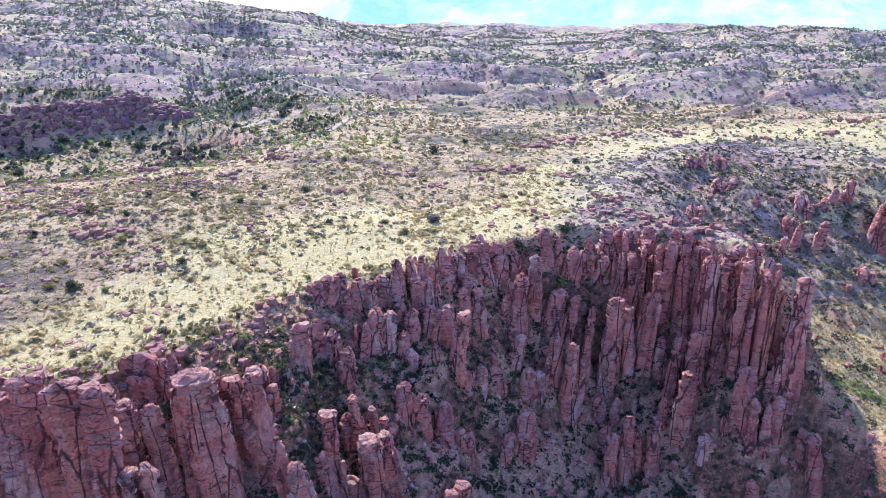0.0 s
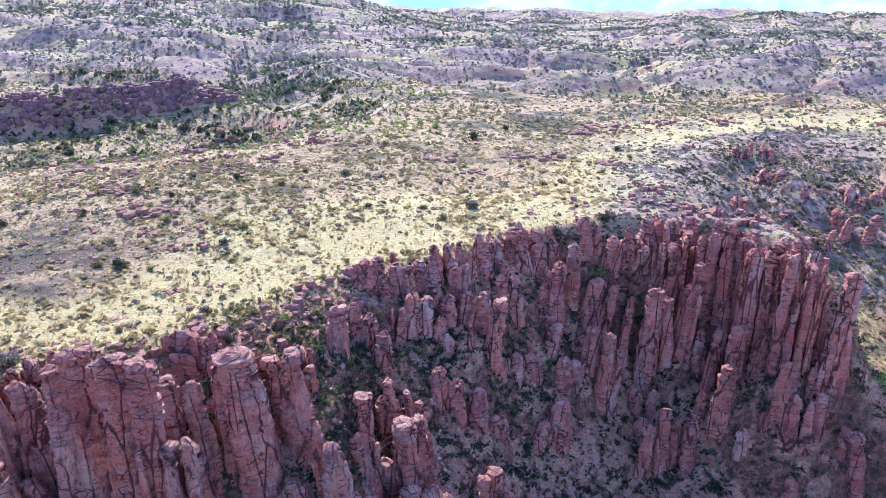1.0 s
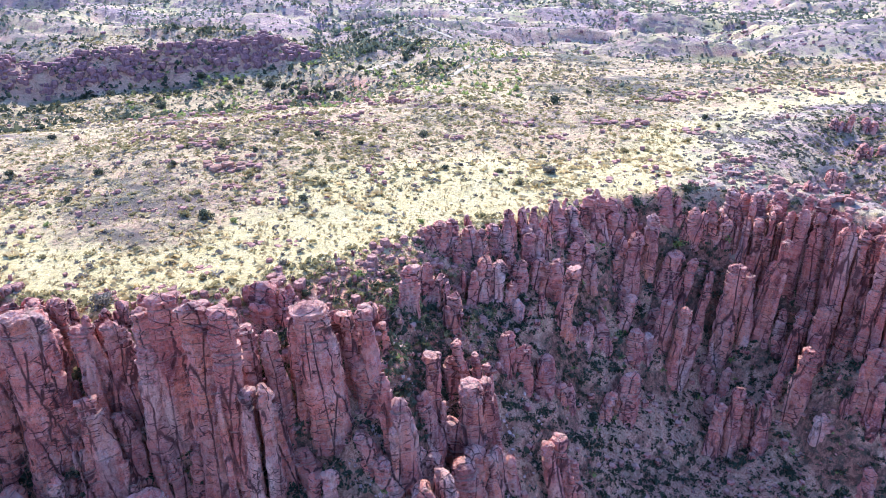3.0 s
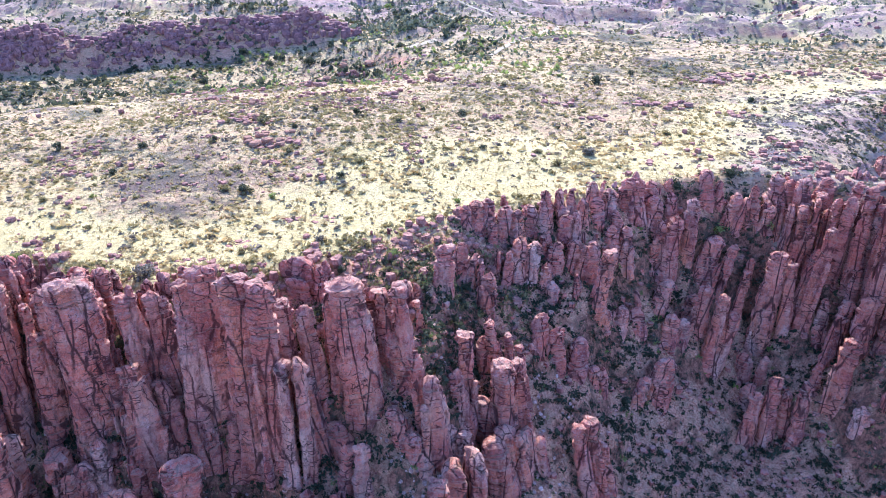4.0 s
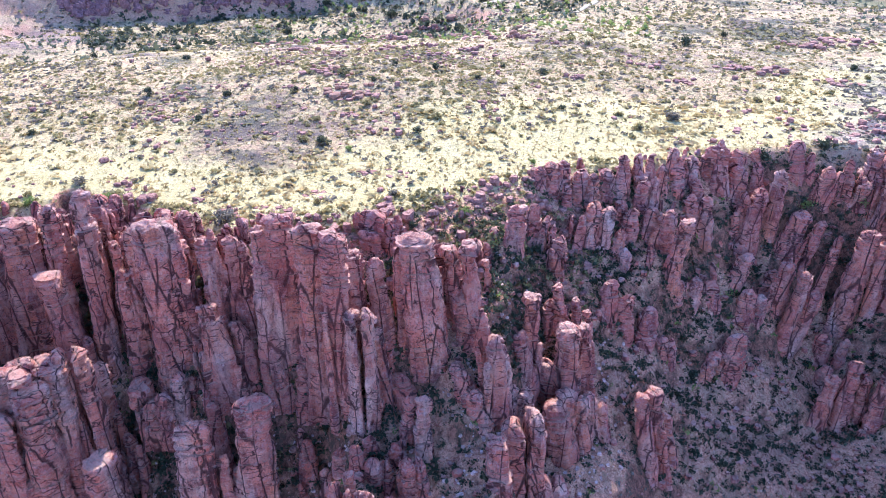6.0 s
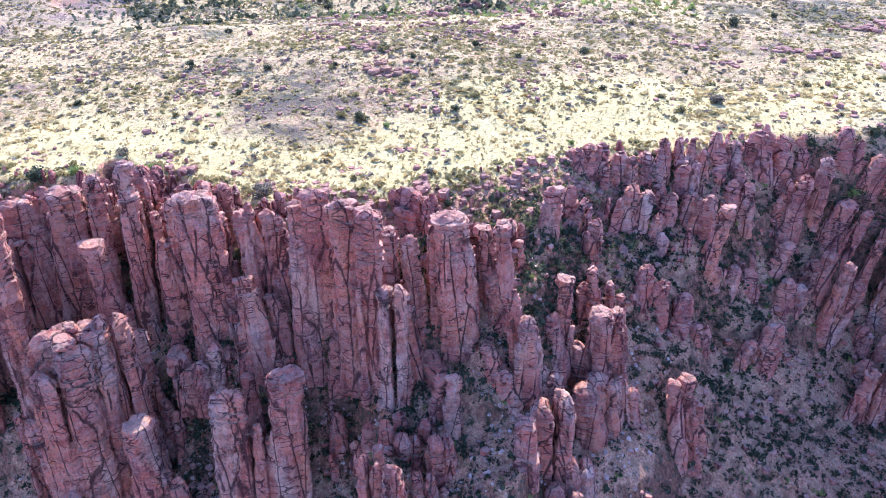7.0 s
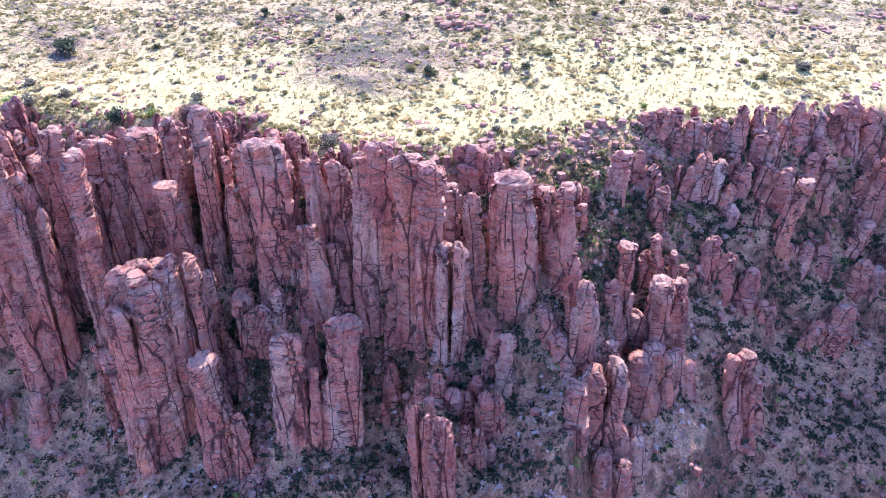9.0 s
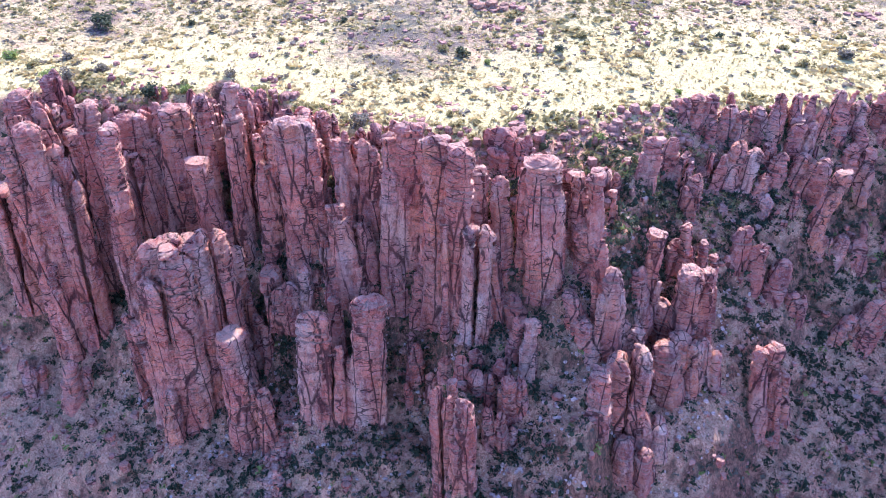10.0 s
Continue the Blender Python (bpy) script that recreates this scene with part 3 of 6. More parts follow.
def column(h, w, d, seed, slim=0.3, sink=2.5, res=0.25, size=4.0, ragged=0.3):
    """One jointed rock mass: upright cells that stand close together, the middle ones tallest."""
    rng = np.random.default_rng(seed)
    verts, faces, base = [], [], 0
    cells = footprint(w, d, size, rng)
    near = [math.hypot(c.mean(0)[0] / (0.5 * w), c.mean(0)[1] / (0.5 * d) - 0.25) for c in cells]
    tall = int(np.argmin(near))
    for i, poly in enumerate(cells):
        out = float(np.clip(near[i], 0, 1))
        hh = h if i == tall else h * (1 - rng.uniform(0.0, 0.35) * ragged * (0.3 + out) - (rng.uniform() < 0.3 * out) * rng.uniform(0.1, 0.55) * ragged * 2 * (poly.mean(0)[1] < 0.1 * d))
        v, f = shaft(poly, max(hh, 0.3 * h), sink, rng, res, slim, h, 0.07 + 0.06 * min(w, 4) * rng.uniform(0.3, 1.2))
        # the cells draw together towards the head
        v[:, :2] *= 1 - 0.12 * slim * np.clip(v[:, 2:] / h, 0, 1)
        verts.append(v)
        faces.append(f + base)
        base += len(v)
    return np.concatenate(verts), np.concatenate(faces)


def lump(seed, flat=0.6, n=8, m=11):
    """A weathered block about one metre across, resting on its base."""
    rng = np.random.default_rng(seed)
    ph = np.linspace(-0.5 * np.pi, 0.5 * np.pi, n)
    th = np.linspace(0, 2 * np.pi, m, endpoint=False)
    P, Q = np.meshgrid(ph, th, indexing="ij")
    k = rng.uniform(2.6, 4.5)
    x, y, z = np.cos(P) * np.cos(Q), np.cos(P) * np.sin(Q), np.sin(P)
    g = (np.abs(x) ** k + np.abs(y) ** k + np.abs(z) ** k) ** (-1 / k)
    o = rng.uniform(0, 300, 3)
    g = g * (1 + 0.22 * fbm(x * 1.4 + o[0] + z, y * 1.4 + o[1] - z, 5, 3))
    g = g * (1 + 0.08 * (hash2(np.floor(Q * 1.6 + o[2]).astype(np.int64), np.floor(z * 2.5).astype(np.int64), seed % 991) - 0.5))
    v = np.stack([0.5 * x * g, 0.5 * y * g * rng.uniform(0.7, 1.0), 0.5 * flat * (z * g + 0.75)], -1).reshape(-1, 3)
    return v, grid_faces(n, m, True)


LUMPS = [lump(900 + i, f, 9, 14) for i, f in enumerate((0.35, 0.45, 0.55, 0.7, 0.9, 0.4, 0.6, 0.8))]
KINDS = {
    "p": ("rock_pillar", "weathered red rock pillar standing in the cliff", "rock pillar", "pillars of the cliff"),
    "m": ("rock_buttress", "broad cracked red rock buttress with a pale streaked face", "rock buttress", "buttresses of the cliff"),
    "c": ("rock_spire", "slender red rock spire with a pale balanced cap", "rock spire", "capped spires of the cliff"),
    "w": ("rock_wall", "fluted dark red rock wall standing behind the pillars", "rock wall", "walls of the cliff"),
    "b": ("boulder", "blocky red boulder resting on the slope", "boulder", "boulders on the slope"),
    "l": ("rock_ledge", "low ledge of flat dark red slabs in dry grass", "rock ledge", "ledges on the plateau"),
}
made = [0]


def bundle(kind, h, w, rng):
    """The columns that make up a rock: rows of across, along (in widths), width, depth, height."""
    side = rng.choice([-1, 1])
    if kind == "b":
        if w < 3:
            return [(0, 0, 1.12, 1.05, 1.0)]
        return [(-0.16, 0, 0.8, 1.0, 1.0), (0.3, 0.05, 0.58, 0.9, rng.uniform(0.65, 0.95))]
    if kind == "c":
        return [(0, 0, 1.0, 1.0, 1.0), (0.4 * side, rng.uniform(-0.3, 0.0), 0.45, 0.5, rng.uniform(0.35, 0.65))]
    if kind == "w":
        return [(0, 0, 1.0, 1.0, 1.0)]
    if kind == "p":
        rows = [(0.0, 0.0, 1.1, 1.05, 1.0)]
        if rng.uniform() < 0.55 and h > 6:
            rows.append((-0.36 * side, rng.uniform(-0.45, -0.25), 0.5, 0.5, rng.uniform(0.3, 0.75)))
        return rows
    if w > 6:
        rows = [(-0.3, 0.05, 0.55, 0.9, rng.uniform(0.94, 1.0)), (0.02, -0.05, 0.6, 1.0, 1.0), (0.32, 0.05, 0.5, 0.9, rng.uniform(0.93, 1.0))]
    elif w > 4 and h < 10:
        rows = [(-0.2, 0.0, 0.68, 1.0, 1.0), (0.27, 0.06, 0.58, 0.9, rng.uniform(0.8, 1.0))]
    else:
        rows = [(0.0, 0.0, 1.1, 1.0, 1.0)]
    rows.append((rng.uniform(0.25, 0.42) * side, -0.4 + rng.uniform(-0.06, 0.06), 0.32, 0.4, rng.uniform(0.25, 0.7)))
    return rows


def rock(kind, x, y, z, h, w, lx, ly):
    """One rock: kind, foot, height, width, and how far its head leans."""
    made[0] += 1
    seed = made[0]
    rng = np.random.default_rng(seed * 7 + 1)
    name, label, category, group = KINDS[kind]
    ob = new(name)
    if kind in "pmc" and h > 14:
        label = "towering " + label
    elif kind in "pmc" and h < 5:
        label = "short " + label
    tagged(ob, label, category, group)
    if kind == "l":
        ob.location = (x, y, float(land(np.array([x]), np.array([y]))[0]))
        for i in range(int(np.clip(w * 2.2, 7, 13))):
            v, f = LUMPS[int(rng.integers(0, 3))]
            k = w * rng.uniform(0.1, 0.27)
            a = rng.uniform(0, 6.28)
            c, s = math.cos(a), math.sin(a)
            px, py = rng.normal(0, 0.28) * w, rng.normal(0, 0.2) * w
            v = np.stack([(v[:, 0] * c - v[:, 1] * s) * k + px, (v[:, 0] * s + v[:, 1] * c) * k + py, v[:, 2] * max(h, 0.8) * rng.uniform(0.7, 1.6) - 0.2], -1)
            mesh_object("slab", v, f, STONE, ob)
        return ob
    ob.location = (x, y, z)
    deep = w * rng.uniform(0.8, 1.1) * {"m": 0.75, "w": 0.6}.get(kind, 1.0)
    slim = {"p": 0.35, "m": 0.22, "c": 0.3, "b": 0.35, "w": 0.1}[kind]
    res = float(np.clip(0.0044 * math.hypot(x, y), 0.24, 0.9))
    # the wide side runs along the cliff
    a = math.atan2(y, x) - math.pi / 2 + rng.uniform(-0.2, 0.2)
    c, s = math.cos(a), math.sin(a)
    heads = []
    for q, (across, along, cw, cd, ch) in enumerate(bundle(kind, h, w, rng)):
        hh, ww = h * ch, max(w * cw, 0.5)
        v, f = column(hh, ww, max(deep * cd, 0.5), seed * 17 + q, slim, 2.0 if kind == "b" else 3.0, res, *{"w": (5.0, 0.4), "m": (17.0, 0.25), "c": (12.0, 0.2), "b": (12.0, 0.4), "p": (12.0, 0.35)}[kind])
        px, py = across * w, along * deep
        lean = np.clip(v[:, 2] / h, -0.3, 1)
        v = np.stack([(v[:, 0] + px) * c - (v[:, 1] + py) * s + lx * lean, (v[:, 0] + px) * s + (v[:, 1] + py) * c + ly * lean, v[:, 2]], -1)
        mesh_object("column", v, f, ROCK, ob)
        heads.append((px, py, hh, ww))
    # a balanced knob on a spire, flat slabs lying on the other heads
    for px, py, hh, ww in heads if kind in "pmc" else []:
        big = kind == "c" and hh == h
        for i in range(1 if big else int(rng.integers(0, 3)) if ww > 1.2 else 0):
            sv, sf = LUMPS[(3, 4, 6, 7)[int(rng.integers(0, 4))] if big else int(rng.integers(0, 3))]
            k = ww * (rng.uniform(0.72, 0.9) if big else rng.uniform(0.25, 0.5))
            ax, ay = px + (0 if big else rng.uniform(-0.2, 0.2) * ww), py + (0 if big else rng.uniform(-0.2, 0.2) * ww)
            q = rng.uniform(0, 6.28)
            cc, ss = math.cos(q), math.sin(q)
            up = min(k, 2.6)
            f1 = min(hh / h, 1.0)
            vv = np.stack([(sv[:, 0] * cc - sv[:, 1] * ss) * k + ax * c - ay * s + lx * f1, (sv[:, 0] * ss + sv[:, 1] * cc) * k + ax * s + ay * c + ly * f1, sv[:, 2] * up + hh - 0.35 * up], -1)
            mesh_object("cap_stone", vv, sf, ROCK, ob)
    return ob


rock("p", -105.7, 56.5, -7.4, 10.0, 3.6, -0.5, 1.2)
rock("b", -104.8, 52.9, -5.7, 7.5, 5.3, -0.5, -0.2)
rock("b", -105.7, 51.0, -4.6, 5.1, 3.4, -0.4, -0.1)
rock("m", -87.5, 39.9, -28.7, 33.7, 7.2, -0.0, 2.3)
rock("p", -96.6, 39.1, -24.3, 17.9, 5.1, -0.2, 2.2)
rock("p", -85.3, 41.0, -28.5, 27.3, 4.6, 0.2, 2.7)
rock("p", -96.3, 41.9, -23.9, 13.1, 3.4, 0.1, 2.7)
rock("p", -87.0, 48.1, -20.9, 25.7, 4.2, 0.2, 2.4)
rock("c", -78.7, 44.8, -27.2, 31.6, 3.8, 0.3, 2.5)
rock("p", -85.1, 53.7, -18.2, 14.1, 3.6, -0.7, 0.7)
rock("c", -83.6, 54.6, -18.2, 11.4, 2.2, -0.6, 0.9)
rock("m", -87.0, 55.2, -15.5, 16.1, 5.2, -0.3, 1.4)
rock("b", -92.3, 58.7, -5.8, 5.6, 3.9, -0.4, -0.0)
rock("p", -84.7, 56.4, -15.5, 12.1, 4.1, -0.4, 1.2)
rock("m", -81.0, 57.7, -14.9, 17.1, 5.5, 0.3, 2.1)
rock("p", -84.7, 58.6, -11.5, 13.0, 2.5, -0.2, 1.5)
rock("p", -75.7, 58.8, -15.7, 20.4, 3.3, 0.1, 1.8)
rock("p", -79.7, 59.4, -12.3, 10.2, 2.9, -0.5, 1.0)
rock("p", -79.4, 57.8, -15.4, 11.9, 2.5, -0.5, 1.0)
rock("c", -70.8, 54.5, -20.8, 18.9, 4.3, -1.0, 0.4)
rock("p", -68.1, 57.3, -17.2, 25.8, 3.0, 0.2, 1.8)
rock("p", -69.1, 60.4, -14.3, 18.1, 1.8, -0.5, 1.0)
rock("b", -75.8, 69.7, -2.8, 5.1, 4.9, -0.2, 0.2)
rock("p", -71.5, 66.1, -7.2, 9.1, 1.7, -0.7, 0.8)
rock("p", -63.3, 57.9, -15.8, 14.1, 3.1, -0.5, 1.0)
rock("p", -62.9, 59.0, -13.3, 17.0, 2.0, -0.0, 1.4)
rock("p", -66.9, 59.9, -15.3, 16.0, 1.8, 0.1, 1.6)
rock("m", -57.4, 58.8, -14.7, 20.7, 5.7, -0.6, 0.8)
rock("p", -56.5, 61.9, -8.4, 10.4, 2.3, -0.7, 0.7)
rock("b", -63.3, 69.3, -2.6, 4.8, 4.8, -0.7, -0.2)
rock("b", -60.7, 69.4, -1.9, 4.3, 3.2, -0.5, -0.0)
rock("p", -52.4, 61.2, -9.8, 13.2, 2.2, -0.9, 0.5)
rock("p", -52.2, 62.0, -9.2, 13.5, 1.6, -0.4, 1.0)
rock("p", -48.8, 58.0, -18.0, 14.8, 3.9, -2.0, -0.4)
rock("p", -51.0, 62.9, -9.4, 12.5, 1.8, -1.6, -0.1)
rock("p", -50.1, 63.6, -10.4, 13.4, 2.6, -0.8, 0.6)
rock("p", -49.3, 64.2, -10.5, 12.1, 2.1, -0.4, 0.9)
rock("p", -45.5, 62.1, -13.5, 19.1, 3.1, -0.2, 1.1)
rock("p", -45.0, 61.5, -13.8, 15.2, 2.9, -0.4, 0.9)
rock("m", -43.2, 63.3, -13.3, 20.4, 4.5, -0.3, 1.0)
rock("b", -51.3, 72.7, -1.7, 3.7, 3.1, -0.1, 0.3)
rock("p", -43.8, 60.4, -16.5, 5.1, 3.5, -1.1, 0.4)
rock("p", -47.9, 60.2, -14.2, 6.8, 2.7, -1.2, 0.4)
rock("m", -36.8, 61.2, -17.9, 25.9, 4.3, -1.4, 0.3)
rock("m", -33.8, 59.7, -15.4, 23.5, 3.9, -0.6, 0.8)
rock("p", -34.0, 65.0, -10.8, 13.7, 3.1, -0.6, 0.8)
rock("m", -31.2, 59.3, -16.0, 14.9, 4.3, -0.5, 0.9)
rock("p", -34.6, 59.7, -16.8, 14.0, 3.0, -0.5, 0.8)
rock("p", -38.4, 61.6, -17.0, 10.4, 3.0, -0.5, 0.9)
rock("p", -30.8, 65.7, -11.1, 13.3, 3.2, -1.3, 0.5)
rock("p", -28.2, 66.5, -10.3, 14.2, 2.4, -1.0, 0.6)
rock("m", -25.4, 66.7, -10.6, 16.5, 5.3, -1.6, 0.5)
rock("c", -22.5, 71.1, -7.5, 9.7, 2.8, -1.8, 0.4)
rock("c", -20.4, 70.5, -8.9, 12.2, 3.0, -1.5, 0.6)
rock("p", -20.8, 69.6, -9.3, 6.0, 3.5, -1.4, 0.6)
rock("c", -20.6, 76.7, -5.8, 3.6, 1.3, -0.8, 0.8)
rock("b", -22.8, 80.6, -3.7, 2.8, 3.0, -0.6, 0.1)
rock("b", -36.8, 78.4, -3.1, 4.7, 5.9, -0.4, 0.2)
rock("b", -40.2, 79.4, -1.8, 2.6, 2.4, -0.4, 0.1)
rock("b", -34.7, 80.2, -2.7, 3.3, 2.0, -0.4, 0.2)
rock("p", -17.4, 66.4, -12.9, 10.3, 2.0, -1.5, 0.6)
rock("p", -15.6, 64.8, -14.5, 9.7, 3.1, -0.9, 0.8)
rock("p", -14.8, 66.6, -14.6, 6.8, 1.5, -1.2, 0.8)
rock("p", -19.3, 64.2, -14.0, 4.3, 3.0, -1.5, 0.6)
rock("p", -17.3, 63.1, -15.9, 4.4, 3.7, -1.5, 0.6)
rock("p", -14.3, 72.4, -15.2, 6.5, 3.3, -1.6, 0.7)
rock("c", -14.2, 74.5, -14.7, 9.5, 3.2, -0.1, 1.0)
rock("c", -11.3, 81.8, -14.5, 7.3, 2.4, -1.1, 0.8)
rock("p", -12.7, 82.0, -13.9, 4.0, 2.6, -0.7, 0.9)
rock("c", -9.4, 84.1, -15.5, 4.7, 1.9, -0.6, 0.9)
rock("c", -7.0, 81.5, -17.4, 7.1, 1.7, -1.0, 0.9)
rock("c", -9.0, 74.5, -20.1, 11.0, 3.6, -0.5, 0.9)
rock("c", -6.4, 77.1, -21.2, 11.2, 2.5, -1.6, 0.9)
rock("p", -11.2, 74.2, -19.9, 5.9, 3.0, -0.6, 0.9)
rock("b", -7.0, 71.5, -22.1, 6.0, 4.8, -0.6, 0.2)
rock("b", -4.1, 74.1, -23.4, 5.9, 3.2, -1.0, 0.2)
rock("p", -7.9, 68.9, -23.0, 6.5, 4.3, -1.5, 0.8)
rock("m", -13.6, 66.0, -19.4, 6.7, 4.9, -0.4, 0.9)
rock("m", -11.4, 61.1, -23.8, 11.5, 5.7, -0.4, 0.9)
rock("p", -13.2, 56.3, -18.1, 5.8, 3.3, -0.7, 0.9)
rock("b", -7.7, 61.7, -25.5, 4.2, 4.3, -0.8, 0.2)
rock("b", -8.0, 58.1, -27.7, 4.9, 4.9, -0.9, 0.2)
rock("c", 4.9, 78.0, -30.3, 10.8, 2.9, -2.6, 1.1)
rock("p", 3.3, 76.1, -29.3, 10.8, 2.5, -2.5, 1.1)
rock("p", 6.5, 80.3, -31.6, 7.4, 2.0, -1.8, 1.1)
rock("p", -26.4, 44.6, -27.0, 14.9, 3.5, -1.0, 0.6)
rock("p", -23.3, 43.6, -24.3, 13.0, 2.6, -0.7, 0.7)
rock("c", -26.9, 47.5, -20.6, 6.5, 1.9, -0.9, 0.6)
rock("m", -48.0, 46.7, -30.1, 17.2, 4.6, 0.1, 1.5)
rock("p", -48.3, 52.6, -26.2, 11.4, 2.6, -0.6, 0.8)
rock("m", -41.8, 50.3, -30.7, 20.4, 4.5, 0.1, 1.4)
rock("p", -45.0, 47.5, -30.8, 13.1, 1.9, 0.2, 1.5)
rock("p", -43.7, 49.2, -30.6, 9.7, 3.3, -0.1, 1.2)
rock("p", -46.8, 46.3, -30.7, 10.6, 2.2, 0.1, 1.5)
rock("b", -38.8, 57.1, -26.3, 5.3, 2.5, -0.1, 0.3)
rock("b", -33.3, 56.3, -23.3, 3.1, 2.2, -0.2, 0.2)
rock("b", -29.6, 53.3, -19.0, 3.7, 2.1, -0.2, 0.2)
rock("b", -28.9, 56.0, -18.8, 2.6, 2.1, -0.2, 0.2)
rock("b", -26.8, 53.5, -20.6, 3.8, 3.2, -0.3, 0.2)
rock("b", -22.7, 54.0, -21.4, 5.5, 3.5, -0.4, 0.1)
rock("p", -25.3, 58.6, -18.4, 6.3, 2.2, 0.0, 1.1)
rock("p", -23.1, 58.2, -18.4, 7.5, 2.5, -0.2, 1.0)
rock("b", -36.0, 57.0, -28.0, 2.7, 2.3, -0.3, 0.1)
rock("b", -38.1, 54.6, -30.0, 4.0, 1.4, -0.5, 0.0)
rock("b", -22.9, 50.0, -23.5, 5.6, 3.0, -0.7, 0.0)
rock("b", -21.1, 51.7, -23.8, 2.2, 2.0, -0.4, 0.2)
rock("b", -25.9, 56.1, -19.3, 2.7, 2.1, 0.1, 0.4)
rock("b", -40.7, 58.7, -23.2, 2.0, 1.6, -0.1, 0.3)
rock("m", -66.3, 40.8, -33.5, 27.4, 9.1, 0.5, 2.7)
rock("p", -68.6, 38.4, -32.6, 26.7, 3.5, 0.9, 3.5)
rock("p", -62.6, 46.9, -33.5, 27.8, 5.1, -0.8, 0.7)
rock("p", -72.4, 38.0, -32.1, 14.0, 2.2, -0.5, 1.2)
rock("p", -67.6, 38.4, -33.2, 16.6, 3.1, -1.3, -0.3)
rock("c", -56.5, 41.0, -36.1, 19.4, 4.5, -0.4, 1.2)
rock("p", -64.8, 39.3, -34.1, 14.5, 3.7, -0.8, 0.7)
rock("p", -52.6, 41.5, -34.1, 10.0, 2.4, -0.4, 1.1)
rock("p", -60.6, 50.0, -29.3, 7.9, 2.3, -0.6, 0.8)
rock("p", -58.9, 49.6, -28.0, 5.6, 1.6, -0.6, 0.9)
rock("b", -83.2, 33.8, -34.3, 6.2, 4.3, 0.1, 1.1)
rock("b", -91.2, 31.8, -35.7, 4.0, 3.4, 0.0, 1.0)
rock("p", -64.3, 50.6, -29.3, 17.8, 3.2, -0.2, 1.4)
rock("p", -58.7, 53.4, -20.6, 6.0, 4.7, -1.2, 0.2)
rock("b", -55.5, 53.3, -20.7, 5.8, 3.9, -0.3, 0.2)
rock("b", -54.7, 55.3, -17.6, 4.7, 3.4, -0.1, 0.3)
rock("p", -50.8, 56.8, -17.0, 7.0, 3.0, -1.3, 0.2)
rock("p", -93.5, 32.6, -34.0, 1.7, 2.6, -1.0, 0.3)
rock("p", -29.5, 62.4, -15.5, 10.0, 2.8, -1.5, 0.4)
rock("p", -27.2, 63.4, -15.2, 2.8, 2.9, -1.3, 0.5)
rock("p", -40.4, 61.3, -18.1, 5.6, 3.3, -0.5, 0.9)
rock("w", -100.3, 52.1, -18.5, 19.5, 13.4, 0.0, 0.0)
rock("w", -87.2, 58.4, -22.9, 23.1, 10.0, 0.0, 0.0)
rock("w", -80.4, 62.8, -24.9, 26.9, 9.1, 0.0, 0.0)
rock("w", -70.9, 64.7, -25.2, 28.3, 7.7, 0.0, 0.0)
rock("w", -62.7, 65.9, -22.1, 25.5, 9.2, 0.0, 0.0)
rock("w", -54.0, 68.2, -23.7, 25.7, 9.8, 0.0, 0.0)
rock("w", -46.5, 69.9, -23.1, 26.4, 8.2, 0.0, 0.0)
rock("w", -38.0, 69.2, -21.2, 23.7, 7.4, 0.0, 0.0)
rock("w", 30.4, 129.5, -15.9, 12.9, 11.7, 0.0, 0.0)
rock("w", 37.6, 124.4, -17.2, 16.9, 10.1, 0.0, 0.0)
rock("w", 43.6, 119.3, -16.4, 18.7, 10.5, 0.0, 0.0)
rock("w", 47.6, 110.2, -15.6, 18.8, 8.8, 0.0, 0.0)
rock("w", 49.9, 102.5, -12.5, 16.6, 6.7, 0.0, 0.0)
rock("w", -27.3, 72.0, -15.3, 17.5, 10.1, 0.0, 0.0)
rock("l", -51.2, 78.6, -0.3, 0.6, 4.9, -0.5, 0.0)
rock("l", -51.1, 85.8, -0.4, 0.8, 5.3, -0.3, 0.2)
rock("l", -41.0, 95.4, -0.0, 0.6, 4.6, -0.3, 0.2)
rock("l", -73.4, 74.5, -0.1, 1.9, 5.7, -0.3, 0.1)
rock("l", -59.2, 75.3, -0.0, 1.2, 3.8, -0.2, 0.2)
rock("l", -65.5, 72.6, -0.0, 0.9, 5.0, -0.2, 0.2)
rock("l", -55.0, 77.9, -0.1, 0.8, 3.6, -0.3, 0.2)
rock("l", -87.7, 64.7, -1.4, 1.3, 5.2, -0.3, 0.1)
rock("l", -79.9, 77.7, -0.2, 1.3, 4.5, -0.3, 0.1)
rock("l", -65.0, 77.3, 0.1, 0.6, 3.4, -0.3, 0.2)
rock("l", -46.4, 93.8, -0.1, 0.8, 5.3, -0.5, 0.1)
rock("l", -31.6, 84.5, -1.6, 1.6, 3.2, -0.6, 0.1)
rock("l", -27.9, 87.5, -1.9, 2.0, 3.2, -0.5, 0.2)
rock("p", -19.4, 100.7, -0.9, 2.7, 2.3, -0.3, 1.0)
rock("p", -17.9, 101.8, -1.4, 3.7, 3.0, -0.3, 1.0)
rock("p", -16.5, 102.9, -1.8, 4.1, 3.0, -0.0, 1.0)
rock("m", -13.1, 103.0, -3.5, 4.7, 4.2, 0.5, 1.1)
rock("p", -9.8, 106.6, -2.6, 2.9, 3.1, -0.3, 1.0)
rock("p", -7.5, 107.5, -2.4, 5.0, 2.7, -0.3, 1.0)
rock("p", -4.7, 110.9, -2.4, 4.5, 4.4, 0.0, 1.0)
rock("b", -3.7, 108.5, -4.4, 4.2, 4.3, -0.2, 0.3)
